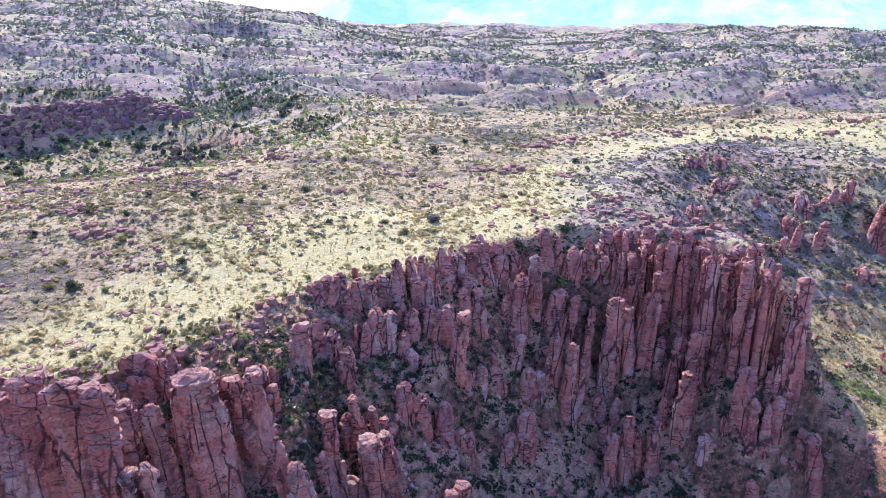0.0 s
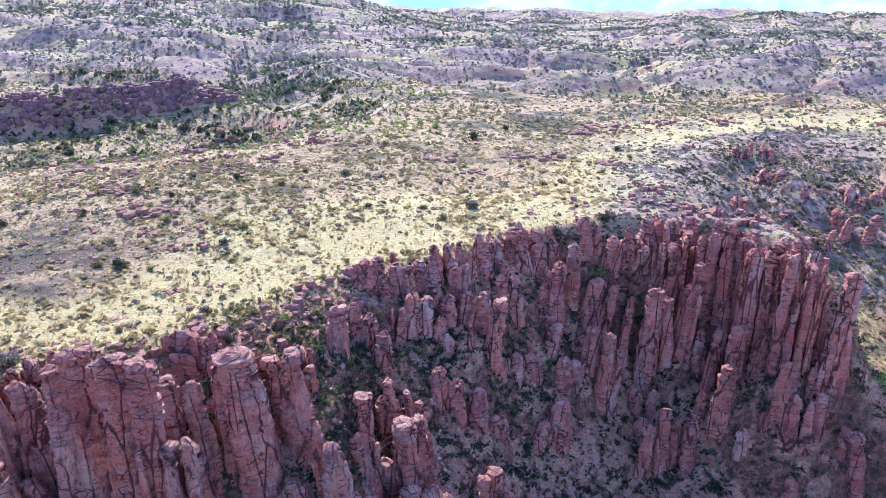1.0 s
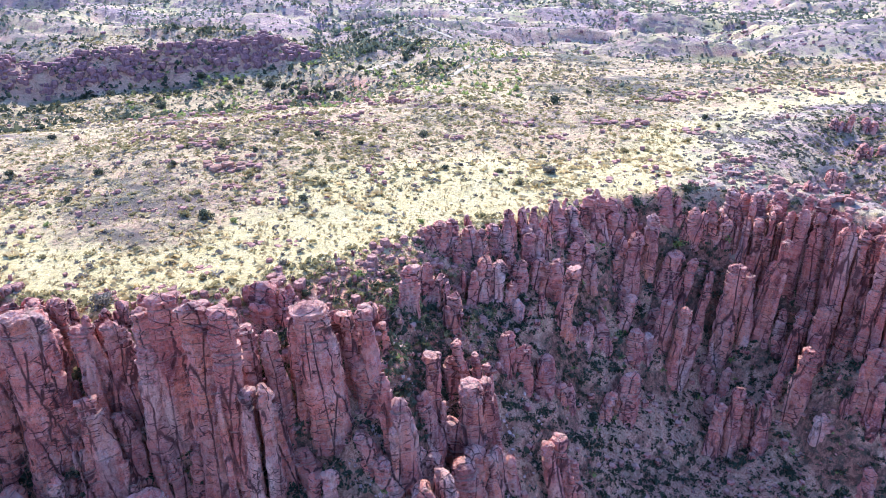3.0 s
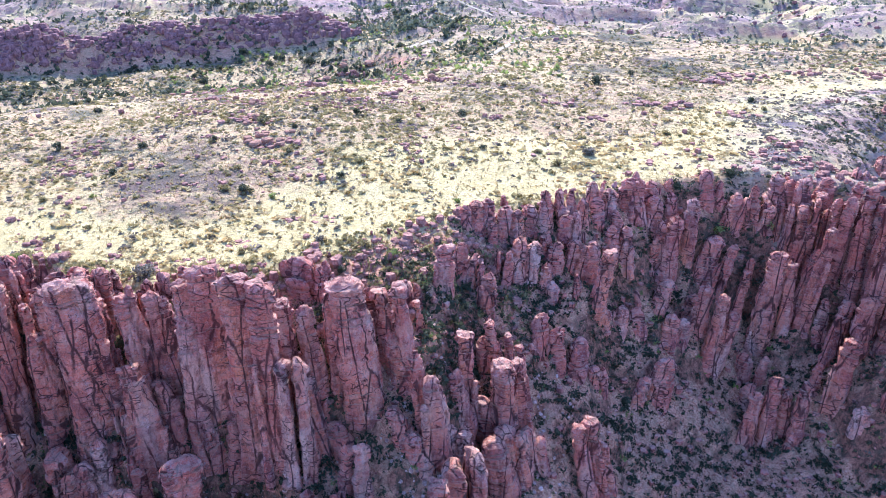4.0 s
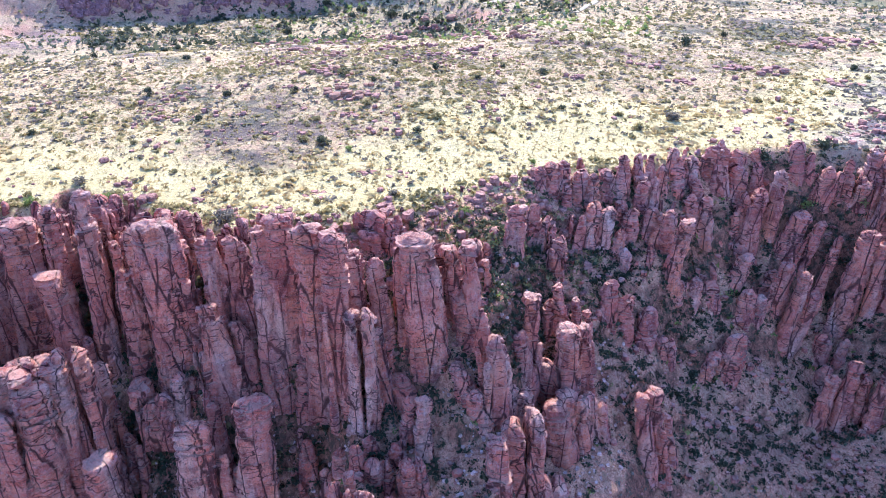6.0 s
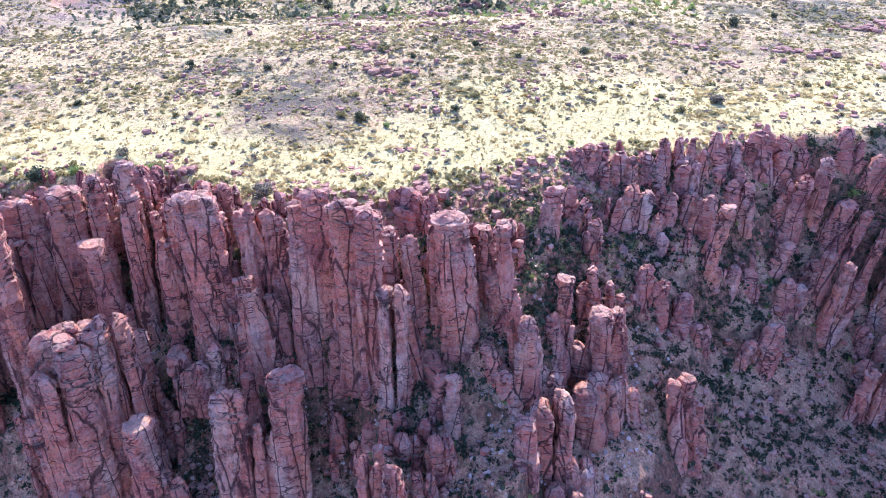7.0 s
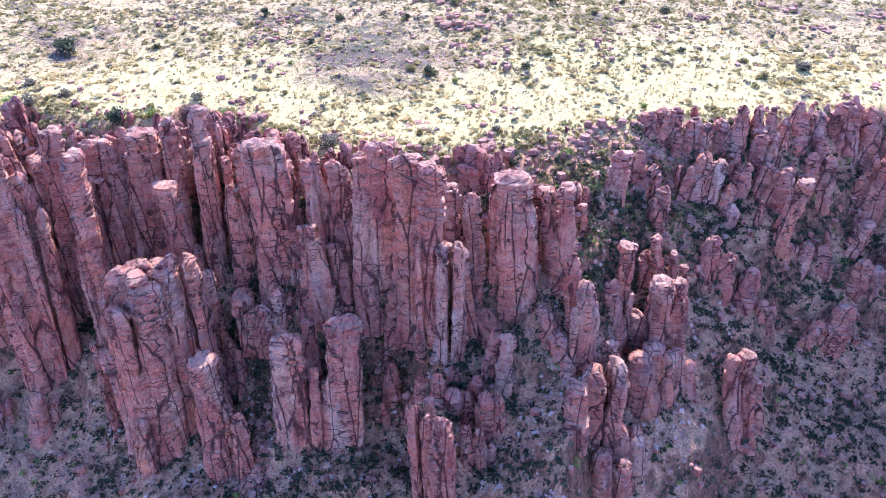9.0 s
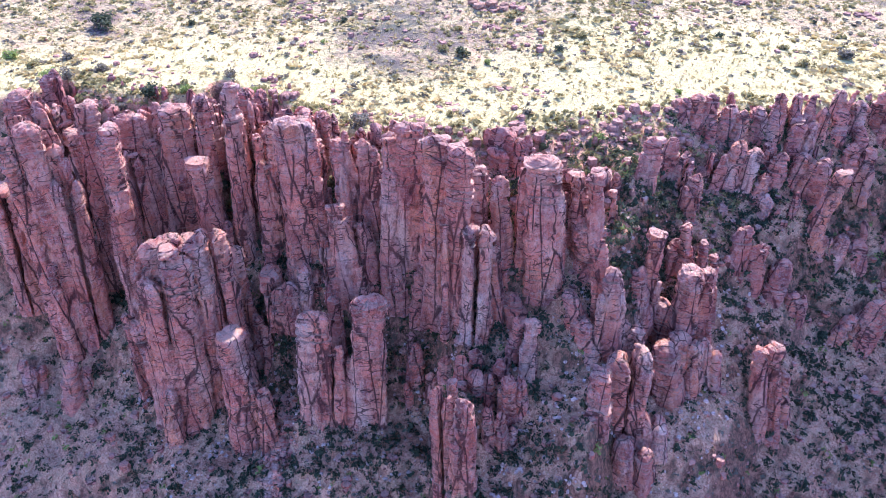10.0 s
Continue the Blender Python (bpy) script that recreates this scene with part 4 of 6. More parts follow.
rock("p", -15.1, 100.7, -3.7, 3.1, 2.1, 0.0, 1.0)
rock("m", -19.6, 84.8, -3.1, 5.2, 3.5, 0.2, 1.1)
rock("p", -18.3, 92.4, -4.9, 4.0, 3.4, -0.2, 1.0)
rock("p", -16.6, 91.9, -7.1, 5.0, 3.2, 0.6, 1.1)
rock("p", -14.0, 89.5, -9.4, 5.4, 3.2, -0.2, 1.0)
rock("p", -12.6, 96.6, -8.0, 4.5, 3.6, 0.1, 1.0)
rock("m", -10.0, 98.5, -7.9, 5.9, 5.0, 0.5, 1.1)
rock("p", -6.9, 103.6, -7.1, 3.6, 2.6, 0.0, 1.0)
rock("p", -5.3, 102.1, -7.3, 3.6, 2.6, 0.3, 1.0)
rock("p", -6.6, 99.2, -9.1, 2.7, 3.0, 0.4, 1.0)
rock("b", -1.4, 111.4, -3.6, 4.1, 2.3, -0.2, 0.3)
rock("p", 0.6, 113.4, -2.9, 3.0, 2.6, 0.0, 1.0)
rock("p", 2.3, 115.8, -2.4, 3.1, 2.9, 0.3, 1.0)
rock("m", 5.3, 118.9, -3.6, 5.3, 3.7, 0.6, 1.0)
rock("p", 7.7, 118.3, -5.6, 7.5, 2.9, -0.2, 1.0)
rock("b", 0.1, 115.4, -1.1, 3.3, 3.2, 0.0, 0.3)
rock("b", 9.5, 122.6, -2.6, 3.2, 2.5, -0.0, 0.3)
rock("m", 4.9, 110.9, -9.2, 5.3, 5.1, -0.3, 1.0)
rock("b", 4.3, 113.7, -5.3, 3.1, 2.8, -0.3, 0.3)
rock("p", 10.6, 119.7, -6.2, 4.8, 3.1, -0.1, 1.0)
rock("p", 13.5, 122.7, -5.6, 4.0, 2.5, -0.1, 1.0)
rock("p", 12.9, 116.3, -12.3, 8.5, 4.8, 0.6, 0.9)
rock("p", 16.8, 120.6, -11.2, 9.5, 3.0, 0.5, 0.9)
rock("p", 0.1, 104.2, -10.8, 6.5, 3.1, 0.5, 1.0)
rock("c", 2.1, 99.4, -14.2, 10.8, 3.0, 1.0, 1.0)
rock("b", -2.1, 105.4, -8.1, 3.7, 4.1, 0.3, 0.3)
rock("b", -4.9, 97.7, -11.2, 2.8, 2.5, 0.0, 0.3)
rock("b", -1.3, 99.0, -10.9, 3.6, 1.6, 0.0, 0.3)
rock("p", -6.3, 89.2, -13.8, 4.3, 3.1, 0.5, 1.0)
rock("m", -3.3, 89.3, -17.3, 5.6, 3.4, 0.1, 1.0)
rock("p", -0.2, 91.8, -18.4, 3.8, 3.1, 0.3, 1.0)
rock("b", 3.2, 92.1, -22.3, 3.4, 3.0, -0.2, 0.3)
rock("p", 5.9, 102.4, -17.2, 2.9, 2.9, 0.4, 1.0)
rock("p", 9.2, 104.6, -18.6, 3.0, 3.0, -0.4, 1.0)
rock("b", 3.6, 99.3, -15.9, 2.7, 2.0, 0.4, 0.3)
rock("p", 12.4, 110.3, -17.4, 4.8, 3.6, 1.3, 0.9)
rock("p", 14.4, 106.8, -21.2, 3.8, 3.3, 0.5, 0.9)
rock("p", 12.5, 97.4, -26.9, 7.2, 4.3, 1.3, 0.8)
rock("p", 9.8, 95.3, -26.3, 3.7, 2.6, 1.0, 0.9)
rock("p", 19.6, 127.1, -2.7, 4.2, 3.5, -0.1, 1.0)
rock("p", 22.0, 127.5, -3.2, 2.9, 2.0, 0.0, 1.0)
rock("m", 24.7, 126.6, -7.1, 4.8, 4.1, 1.2, 0.8)
rock("p", 27.7, 128.0, -6.2, 5.2, 2.0, 0.5, 0.9)
rock("b", 31.3, 128.0, -7.7, 4.1, 3.3, -0.0, 0.3)
rock("p", 32.3, 130.3, -4.8, 5.2, 3.6, 0.0, 1.0)
rock("p", 33.6, 128.7, -6.5, 6.9, 2.6, 0.5, 0.9)
rock("p", 35.2, 126.6, -9.3, 10.9, 2.8, 0.6, 0.9)
rock("p", 39.7, 129.0, -3.5, 4.7, 2.6, 0.4, 0.9)
rock("p", 38.8, 127.2, -7.2, 6.8, 2.6, -0.1, 1.1)
rock("p", 40.6, 124.6, -8.2, 5.4, 2.6, 0.3, 1.0)
rock("p", 43.0, 123.8, -8.4, 10.7, 2.6, 0.4, 0.9)
rock("p", 43.4, 118.9, -10.9, 14.4, 2.7, 0.4, 0.9)
rock("m", 45.8, 117.6, -12.2, 13.2, 4.3, 0.5, 0.9)
rock("p", 48.6, 119.1, -9.8, 9.2, 2.5, 0.6, 0.8)
rock("p", 35.1, 121.6, -17.7, 13.4, 2.1, 1.9, 0.5)
rock("p", 34.7, 123.0, -14.6, 8.5, 1.9, 1.2, 0.7)
rock("p", 36.9, 115.2, -20.3, 17.8, 2.7, 1.5, 0.6)
rock("p", 35.5, 116.9, -21.0, 13.7, 2.5, 2.0, 0.4)
rock("p", 20.4, 120.1, -14.8, 6.6, 3.9, 1.4, 0.8)
rock("p", 23.3, 119.9, -16.8, 7.5, 2.8, 1.7, 0.7)
rock("p", 27.6, 121.1, -18.4, 6.2, 2.2, 0.8, 0.8)
rock("p", 26.3, 116.5, -23.7, 11.3, 2.1, 0.7, 0.9)
rock("m", 30.5, 114.6, -26.1, 18.6, 3.9, 0.6, 0.9)
rock("p", 34.2, 114.8, -22.4, 12.9, 2.5, -0.8, 1.3)
rock("p", 21.4, 108.1, -26.8, 13.7, 2.8, 1.1, 0.8)
rock("p", 19.3, 110.9, -22.4, 8.9, 3.4, 0.8, 0.9)
rock("p", 17.7, 113.6, -19.8, 3.1, 2.7, 0.9, 0.9)
rock("p", 22.9, 109.4, -26.5, 9.5, 3.2, 2.1, 0.6)
rock("p", 16.5, 108.1, -21.7, 3.0, 2.8, 0.4, 1.0)
rock("p", 47.2, 112.3, -14.4, 13.4, 2.0, 0.4, 0.9)
rock("p", 48.2, 109.3, -15.1, 15.7, 2.3, 0.4, 0.9)
rock("p", 50.3, 112.7, -9.9, 13.3, 2.7, 0.6, 0.8)
rock("m", 50.7, 108.1, -12.3, 17.3, 3.0, 0.6, 0.8)
rock("p", 52.8, 106.6, -11.5, 14.7, 2.1, 0.4, 0.9)
rock("p", 53.9, 105.7, -11.0, 13.6, 1.7, 0.4, 0.9)
rock("p", 54.4, 103.6, -12.0, 10.5, 1.5, 0.5, 0.9)
rock("p", 56.4, 100.2, -16.1, 18.4, 3.2, 0.0, 1.1)
rock("p", 54.9, 101.0, -15.3, 10.9, 2.0, 0.8, 0.7)
rock("p", 53.9, 100.2, -16.9, 10.9, 1.8, 0.8, 0.7)
rock("p", 40.9, 110.9, -25.2, 11.7, 2.8, 1.1, 0.6)
rock("p", 43.3, 107.0, -21.6, 11.0, 3.1, 0.3, 1.0)
rock("p", 39.4, 114.4, -21.3, 5.9, 2.9, 0.5, 0.9)
rock("m", 40.5, 102.5, -27.7, 12.2, 3.6, 0.6, 0.8)
rock("p", 38.0, 105.1, -27.2, 5.1, 2.2, 0.3, 0.9)
rock("p", 35.1, 99.4, -34.0, 11.2, 2.7, 0.3, 1.0)
rock("p", 30.9, 100.4, -34.2, 11.2, 2.7, 0.1, 1.0)
rock("p", 33.6, 101.2, -33.7, 7.8, 2.1, -0.2, 1.1)
rock("p", 28.2, 99.5, -34.7, 9.0, 2.5, 0.3, 1.0)
rock("b", 27.8, 109.9, -29.3, 4.6, 2.7, 0.1, 0.3)
rock("b", 30.8, 109.5, -29.0, 4.6, 1.8, 0.3, 0.2)
rock("b", 28.2, 106.1, -32.6, 4.6, 2.8, 0.4, 0.2)
rock("m", 48.2, 98.2, -21.4, 8.9, 3.6, 0.6, 0.8)
rock("b", 52.6, 103.2, -14.9, 4.0, 2.4, -0.0, 0.3)
rock("b", 49.5, 105.1, -17.5, 3.3, 3.1, -0.3, 0.5)
rock("p", 47.0, 107.6, -18.6, 6.7, 3.1, 0.6, 0.8)
rock("p", 52.7, 99.5, -19.1, 5.2, 1.5, 0.2, 1.0)
rock("p", 49.0, 95.6, -25.0, 8.4, 2.2, 0.3, 1.0)
rock("m", 53.0, 96.2, -24.4, 7.9, 2.9, 0.6, 0.8)
rock("p", 51.2, 95.3, -24.8, 7.3, 2.0, 0.4, 0.9)
rock("p", 57.7, 90.6, -28.5, 8.5, 2.5, -0.6, 1.5)
rock("b", 56.9, 93.9, -24.9, 4.3, 2.0, -0.4, 0.6)
rock("b", 48.5, 90.9, -31.1, 2.9, 2.7, -0.2, 0.5)
rock("b", 42.9, 97.6, -27.6, 3.6, 2.4, 0.0, 0.3)
rock("p", 43.5, 115.9, -15.7, 6.4, 2.5, 0.6, 0.9)
rock("p", 45.6, 113.8, -15.8, 5.2, 2.4, 0.5, 0.9)
rock("p", 49.8, 106.8, -15.3, 6.0, 2.5, 0.5, 0.9)
rock("b", 67.6, 189.2, -2.2, 3.0, 3.6, 0.6, 0.6)
rock("p", 70.3, 188.7, -2.8, 5.0, 2.0, 1.0, 0.6)
rock("b", 76.8, 193.2, -2.1, 2.3, 4.4, 0.4, 0.6)
rock("b", 69.1, 172.9, -5.0, 4.1, 3.7, 0.9, 0.6)
rock("b", 73.4, 173.2, -4.1, 3.1, 2.9, 0.7, 0.6)
rock("b", 75.9, 165.2, -5.8, 2.8, 2.2, 0.6, 0.6)
rock("b", 56.5, 152.7, -4.7, 3.1, 4.5, 0.7, 0.6)
rock("b", 46.3, 134.3, -0.7, 2.3, 3.0, 0.4, 0.6)
rock("p", 51.4, 129.0, -0.8, 2.9, 1.4, 0.6, 0.6)
rock("b", 81.1, 158.6, -9.9, 3.6, 3.3, 0.8, 0.6)
rock("p", 81.5, 154.0, -12.1, 5.6, 2.5, 1.2, 0.6)
rock("p", 75.9, 149.3, -12.9, 4.4, 2.1, 0.9, 0.6)
rock("p", 86.1, 152.5, -11.6, 5.9, 3.1, 1.3, 0.6)
rock("b", 89.1, 164.4, -7.9, 2.8, 2.9, 0.6, 0.6)
rock("b", 92.4, 165.2, -6.5, 2.6, 2.9, 0.6, 0.6)
rock("p", 95.6, 166.8, -5.7, 3.7, 2.5, 0.7, 0.6)
rock("p", 99.9, 169.0, -6.7, 6.2, 3.1, 1.3, 0.6)
rock("p", 102.3, 157.7, -12.6, 12.6, 4.6, 2.9, 0.6)
rock("p", 105.4, 161.1, -10.5, 9.0, 3.1, 2.1, 0.6)
rock("b", 91.8, 142.4, -16.4, 3.4, 4.2, 0.8, 0.6)
rock("b", 88.6, 167.9, -6.0, 2.5, 4.0, 0.4, 0.6)
rock("l", 57.6, 193.0, -0.2, 1.8, 3.1, -0.1, 0.3)
rock("l", -1.0, 165.8, -0.3, 1.3, 8.2, -0.1, 0.3)
rock("l", 17.7, 182.5, -0.0, 1.4, 8.9, -0.3, 0.3)
rock("l", 121.1, 215.3, 1.4, 2.0, 8.7, -0.4, 0.6)
rock("l", -78.0, 186.6, -1.2, 1.8, 9.1, -0.1, 0.3)
rock("l", -91.9, 240.4, -9.2, 2.5, 4.7, -0.1, 0.3)
rock("l", -87.5, 241.2, -9.4, 3.3, 5.9, 0.1, 0.4)
rock("l", -97.9, 227.7, -11.0, 2.8, 6.7, -0.1, 0.3)
rock("l", -68.1, 128.4, 2.9, 1.2, 3.2, -0.1, 0.3)
rock("l", -64.2, 122.4, 2.0, 1.2, 6.2, -0.3, 0.2)
rock("l", 38.8, 218.0, -0.2, 1.7, 12.3, -0.7, 0.4)
rock("l", -44.8, 192.7, 0.3, 1.9, 6.3, -0.2, 0.3)
rock("l", 107.4, 245.5, 2.1, 1.5, 5.9, -0.4, 0.5)
rock("l", 133.0, 228.0, 2.4, 2.4, 7.3, -0.5, 0.6)
rock("l", 97.2, 215.7, -0.0, 1.7, 5.9, -0.4, 0.5)
rock("l", -99.0, 166.1, -1.4, 1.3, 6.9, -0.1, 0.3)
rock("l", -75.4, 134.5, 3.4, 1.1, 6.7, -0.1, 0.3)
rock("l", -61.4, 125.2, 2.4, 1.0, 6.3, -0.2, 0.3)
rock("l", -76.2, 125.2, 2.4, 1.0, 5.3, -0.1, 0.3)
rock("l", -76.6, 175.4, -1.1, 1.4, 7.2, -0.2, 0.3)
rock("l", -82.9, 156.4, 1.3, 1.3, 5.2, -0.2, 0.3)
rock("l", -66.3, 175.3, 0.4, 1.4, 5.7, -0.2, 0.3)
rock("l", -88.6, 141.5, 1.9, 1.1, 4.7, -0.1, 0.3)
rock("l", -54.2, 173.5, 0.8, 1.4, 7.1, -0.2, 0.3)
rock("l", -59.7, 116.2, 1.2, 1.0, 5.0, -0.2, 0.3)
rock("l", -11.7, 175.4, 0.1, 1.4, 7.2, -0.3, 0.3)
rock("l", 10.1, 180.7, 0.1, 1.4, 8.9, -0.3, 0.3)
rock("l", 31.7, 177.0, -0.5, 1.4, 8.7, -0.3, 0.4)
rock("l", 58.2, 226.9, -0.3, 1.8, 9.1, -0.4, 0.4)
rock("l", 29.0, 212.2, -0.7, 1.7, 10.3, -0.4, 0.4)
rock("l", 76.1, 226.1, -0.2, 1.7, 9.1, -0.4, 0.5)
rock("l", -24.0, 160.0, 0.0, 1.3, 5.3, -0.2, 0.3)
rock("l", -36.3, 130.0, 1.7, 1.1, 4.4, -0.2, 0.3)

# ---- plants ----
def bush_shape(seed, leaves, size, flat=0.75):
    """A crown about one metre across: small leaf sprays in uneven clumps, with gaps."""
    rng = np.random.default_rng(seed)
    hubs = rng.normal(0, 1, (7, 3))
    hubs /= np.linalg.norm(hubs, axis=1)[:, None]
    hubs *= rng.uniform(0.18, 0.36, (7, 1))
    hubs[:, 2] = np.abs(hubs[:, 2]) * flat + 0.12
    at = hubs[rng.integers(0, 7, leaves)] + rng.normal(0, 0.085, (leaves, 3))
    at[:, 2] = np.maximum(at[:, 2], 0.02)
    a, b = rng.normal(0, 1, (leaves, 3)), rng.normal(0, 1, (leaves, 3))
    a /= np.linalg.norm(a, axis=1)[:, None]
    b -= (a * b).sum(1)[:, None] * a
    b /= np.linalg.norm(b, axis=1)[:, None]
    k = size * rng.uniform(0.6, 1.3, (leaves, 1))
    v = np.stack([at - a * k, at + b * k * 0.6, at + a * k, at - b * k * 0.6], 1).reshape(-1, 3)
    return v, np.arange(4 * leaves).reshape(-1, 4)


def tuft_shape(seed, blades=7):
    rng = np.random.default_rng(seed)
    a = rng.uniform(0, 6.28, blades)
    lean = rng.uniform(0.15, 0.5, blades)
    foot = np.stack([np.cos(a + 1.6), np.sin(a + 1.6), 0 * a], -1) * 0.09
    tip = np.stack([np.cos(a) * lean, np.sin(a) * lean, rng.uniform(0.35, 0.7, blades)], -1)
    mid = tip * 0.5
    v = np.stack([-foot, foot, mid + foot * 0.8, tip - foot * 0.2], 1).reshape(-1, 3)
    return v, np.arange(4 * blades).reshape(-1, 4)


def strew(count, seed, r0, r1, a0=-46, a1=84, keep=None):
    """Random places between two distances and two bearings, thinned by keep(x, y, edge)."""
    rng = np.random.default_rng(seed)
    r = np.sqrt(rng.uniform(r0 * r0, r1 * r1, count))
    a = np.radians(rng.uniform(a0, a1, count))
    x, y = -np.sin(a) * r, np.cos(a) * r
    edge = inside_rim(x, y)
    ok = keep(x, y, edge, rng.uniform(0, 1, count))
    x, y = x[ok], y[ok]
    return x, y, land(x, y), rng.uniform(0, 1, len(x))


def spray_shape(seed, count=7, wide=0.25, flat=0.75):
    """A dense low shrub about one metre across: stiff leafy sprays that fan out from its foot."""
    rng = np.random.default_rng(seed)
    a, up = rng.uniform(0, 6.28, count), rng.uniform(0.1, 1.4, count)
    way = np.stack([np.cos(a) * np.cos(up), np.sin(a) * np.cos(up), np.sin(up) * flat], -1)
    long = rng.uniform(0.34, 0.56, (count, 1))
    side = np.cross(way, rng.normal(0, 1, (count, 3)))
    side *= wide * rng.uniform(0.6, 1.2, (count, 1)) / np.linalg.norm(side, axis=1)[:, None]
    foot = rng.normal(0, 0.06, (count, 3)) * (1, 1, 0) + (0, 0, 0.02)
    v = np.stack([foot + way * long * 0.1, foot + way * long * 0.6 + side, foot + way * long, foot + way * long * 0.7 - side], 1).reshape(-1, 3)
    return v, np.arange(4 * count).reshape(-1, 4)


SHRUBS = {}
BUSH_KINDS = {
    "d": ("dark green bushy shrub growing on the dry plateau", LEAF_DARK),
    "o": ("olive green rounded shrub in dry grass", LEAF_OLIVE),
    "g": ("grey green straggling shrub with thin leaves", LEAF_GREY),
    "y": ("bright yellow green leafy shrub among the rocks", LEAF_BRIGHT),
}


def stems(seed):
    """A short forked trunk: five tapered stems that spread from one foot."""
    rng = np.random.default_rng(seed)
    verts, faces = [], []
    for i in range(5):
        a, lean = rng.uniform(0, 6.28), rng.uniform(0.08, 0.3)
        for k, (f, rad) in enumerate(((0.0, 0.035), (0.5, 0.022), (1.0, 0.008))):
            for c in range(5):
                b = 2 * math.pi * c / 5
                verts.append((math.cos(a) * lean * f + rad * math.cos(b), math.sin(a) * lean * f + rad * math.sin(b), 0.42 * f - 0.03))
        base = i * 15
        faces += [(base + k * 5 + c, base + k * 5 + (c + 1) % 5, base + (k + 1) * 5 + (c + 1) % 5, base + (k + 1) * 5 + c) for k in range(2) for c in range(5)]
    return np.array(verts), np.array(faces)


def bush(kind, x, y, size):
    """One shrub of its own: stems and a crown of small leaves."""
    made[0] += 1
    key = (kind, made[0] % 4)
    label, mat = BUSH_KINDS[kind]
    z = float(land(np.array([x]), np.array([y]))[0]) - 0.05
    m = Matrix.Translation((x, y, z)) @ Matrix.Rotation(made[0] * 2.4, 4, "Z")
    if key not in SHRUBS:
        ob = new("shrub")
        mesh_object("trunk", *stems(made[0]), BARK, ob, "forked grey brown stems")
        mesh_object("crown", *bush_shape(made[0] + 50, 420, 0.055, 0.8), mat, ob)
        tagged(ob, label, "shrub", "shrubs on the plateau")
        SHRUBS[key] = ob
        ob.matrix_basis = m
    else:
        ob = copy_thing(SHRUBS[key], m)
    ob.scale = (size, size, size * 0.9)
    return ob


bush("o", -7.0, 128.8, 3.5)
bush("d", -2.5, 203.4, 4.9)
bush("d", -22.7, 134.7, 2.3)
bush("d", -44.2, 111.8, 2.4)
bush("d", -57.6, 101.4, 3.2)
bush("o", -61.8, 101.7, 2.8)
bush("o", -43.2, 119.0, 2.3)
bush("o", -58.5, 121.2, 3.1)
bush("d", -75.0, 122.7, 2.1)
bush("d", -61.5, 131.7, 2.0)
bush("o", -69.9, 134.3, 3.6)
bush("d", -43.3, 145.5, 1.9)
bush("d", -52.5, 144.5, 3.0)
bush("d", -42.1, 161.6, 2.1)
bush("o", -33.6, 142.3, 2.5)
bush("d", -32.3, 160.6, 3.1)
bush("d", -61.5, 143.1, 1.9)
bush("o", -26.1, 188.0, 3.2)
bush("o", 13.9, 157.2, 2.7)
bush("o", 28.9, 166.1, 2.5)
bush("d", 6.7, 213.7, 3.2)
bush("o", -11.7, 134.5, 1.8)
bush("g", -2.2, 136.6, 3.2)
bush("o", -18.3, 128.1, 1.2)
bush("d", -9.3, 156.7, 1.5)
bush("d", 19.4, 139.3, 1.3)
bush("d", 36.0, 190.8, 2.9)
bush("y", 22.3, 124.6, 4.0)
bush("y", 30.9, 127.3, 3.3)
bush("d", 13.7, 125.9, 4.2)
bush("d", 24.7, 132.3, 4.1)
bush("o", -64.5, 112.2, 2.2)
bush("y", -52.5, 101.4, 1.8)
bush("y", -22.2, 107.5, 1.7)
bush("g", -50.3, 204.5, 3.4)
bush("d", -110.2, 253.1, 6.1)
bush("d", -137.5, 253.1, 5.6)
bush("d", -137.3, 223.2, 5.0)
bush("d", -121.6, 245.5, 4.6)
bush("d", -76.6, 263.1, 4.4)
bush("y", -100.3, 327.0, 4.8)
bush("d", 110.3, 248.6, 3.6)
bush("d", 82.4, 173.2, 2.3)
bush("o", 38.1, 181.8, 2.4)
bush("o", -19.4, 164.3, 1.9)
bush("o", -24.0, 149.1, 1.7)
bush("o", 4.0, 130.9, 1.5)
bush("o", -31.5, 117.6, 1.4)
bush("d", -107.4, 117.8, 3.2)
bush("d", -89.5, 120.1, 2.9)
bush("d", -85.5, 104.4, 2.4)
bush("d", -184.6, 194.3, 3.4)
bush("d", -143.5, 172.2, 3.0)
bush("d", -123.7, 151.3, 3.0)
bush("d", -159.4, 157.1, 3.6)
bush("d", -69.9, 135.2, 3.1)
bush("o", -75.2, 122.1, 2.1)
bush("d", -167.9, 183.9, 2.0)
bush("d", -162.8, 232.7, 4.8)
bush("d", -172.1, 230.9, 4.3)
bush("d", -143.9, 228.4, 3.7)
bush("o", -70.3, 99.9, 1.3)
bush("o", -64.7, 108.8, 1.4)
bush("o", -99.1, 100.3, 1.9)
bush("y", -81.8, 94.5, 1.5)
bush("o", -89.6, 92.2, 2.0)
bush("d", -126.4, 81.1, 6.7)
bush("d", -112.5, 91.5, 2.3)
bush("o", -11.7, 134.1, 2.3)
bush("g", -1.9, 136.2, 3.6)
bush("o", -57.4, 101.5, 2.6)
bush("o", -60.9, 100.8, 2.2)
bush("o", -43.3, 119.4, 2.6)
bush("y", -110.5, 60.2, 3.8)
bush("g", -106.0, 66.3, 3.2)
bush("g", -94.5, 60.5, 3.4)
bush("g", -108.4, 61.5, 3.9)
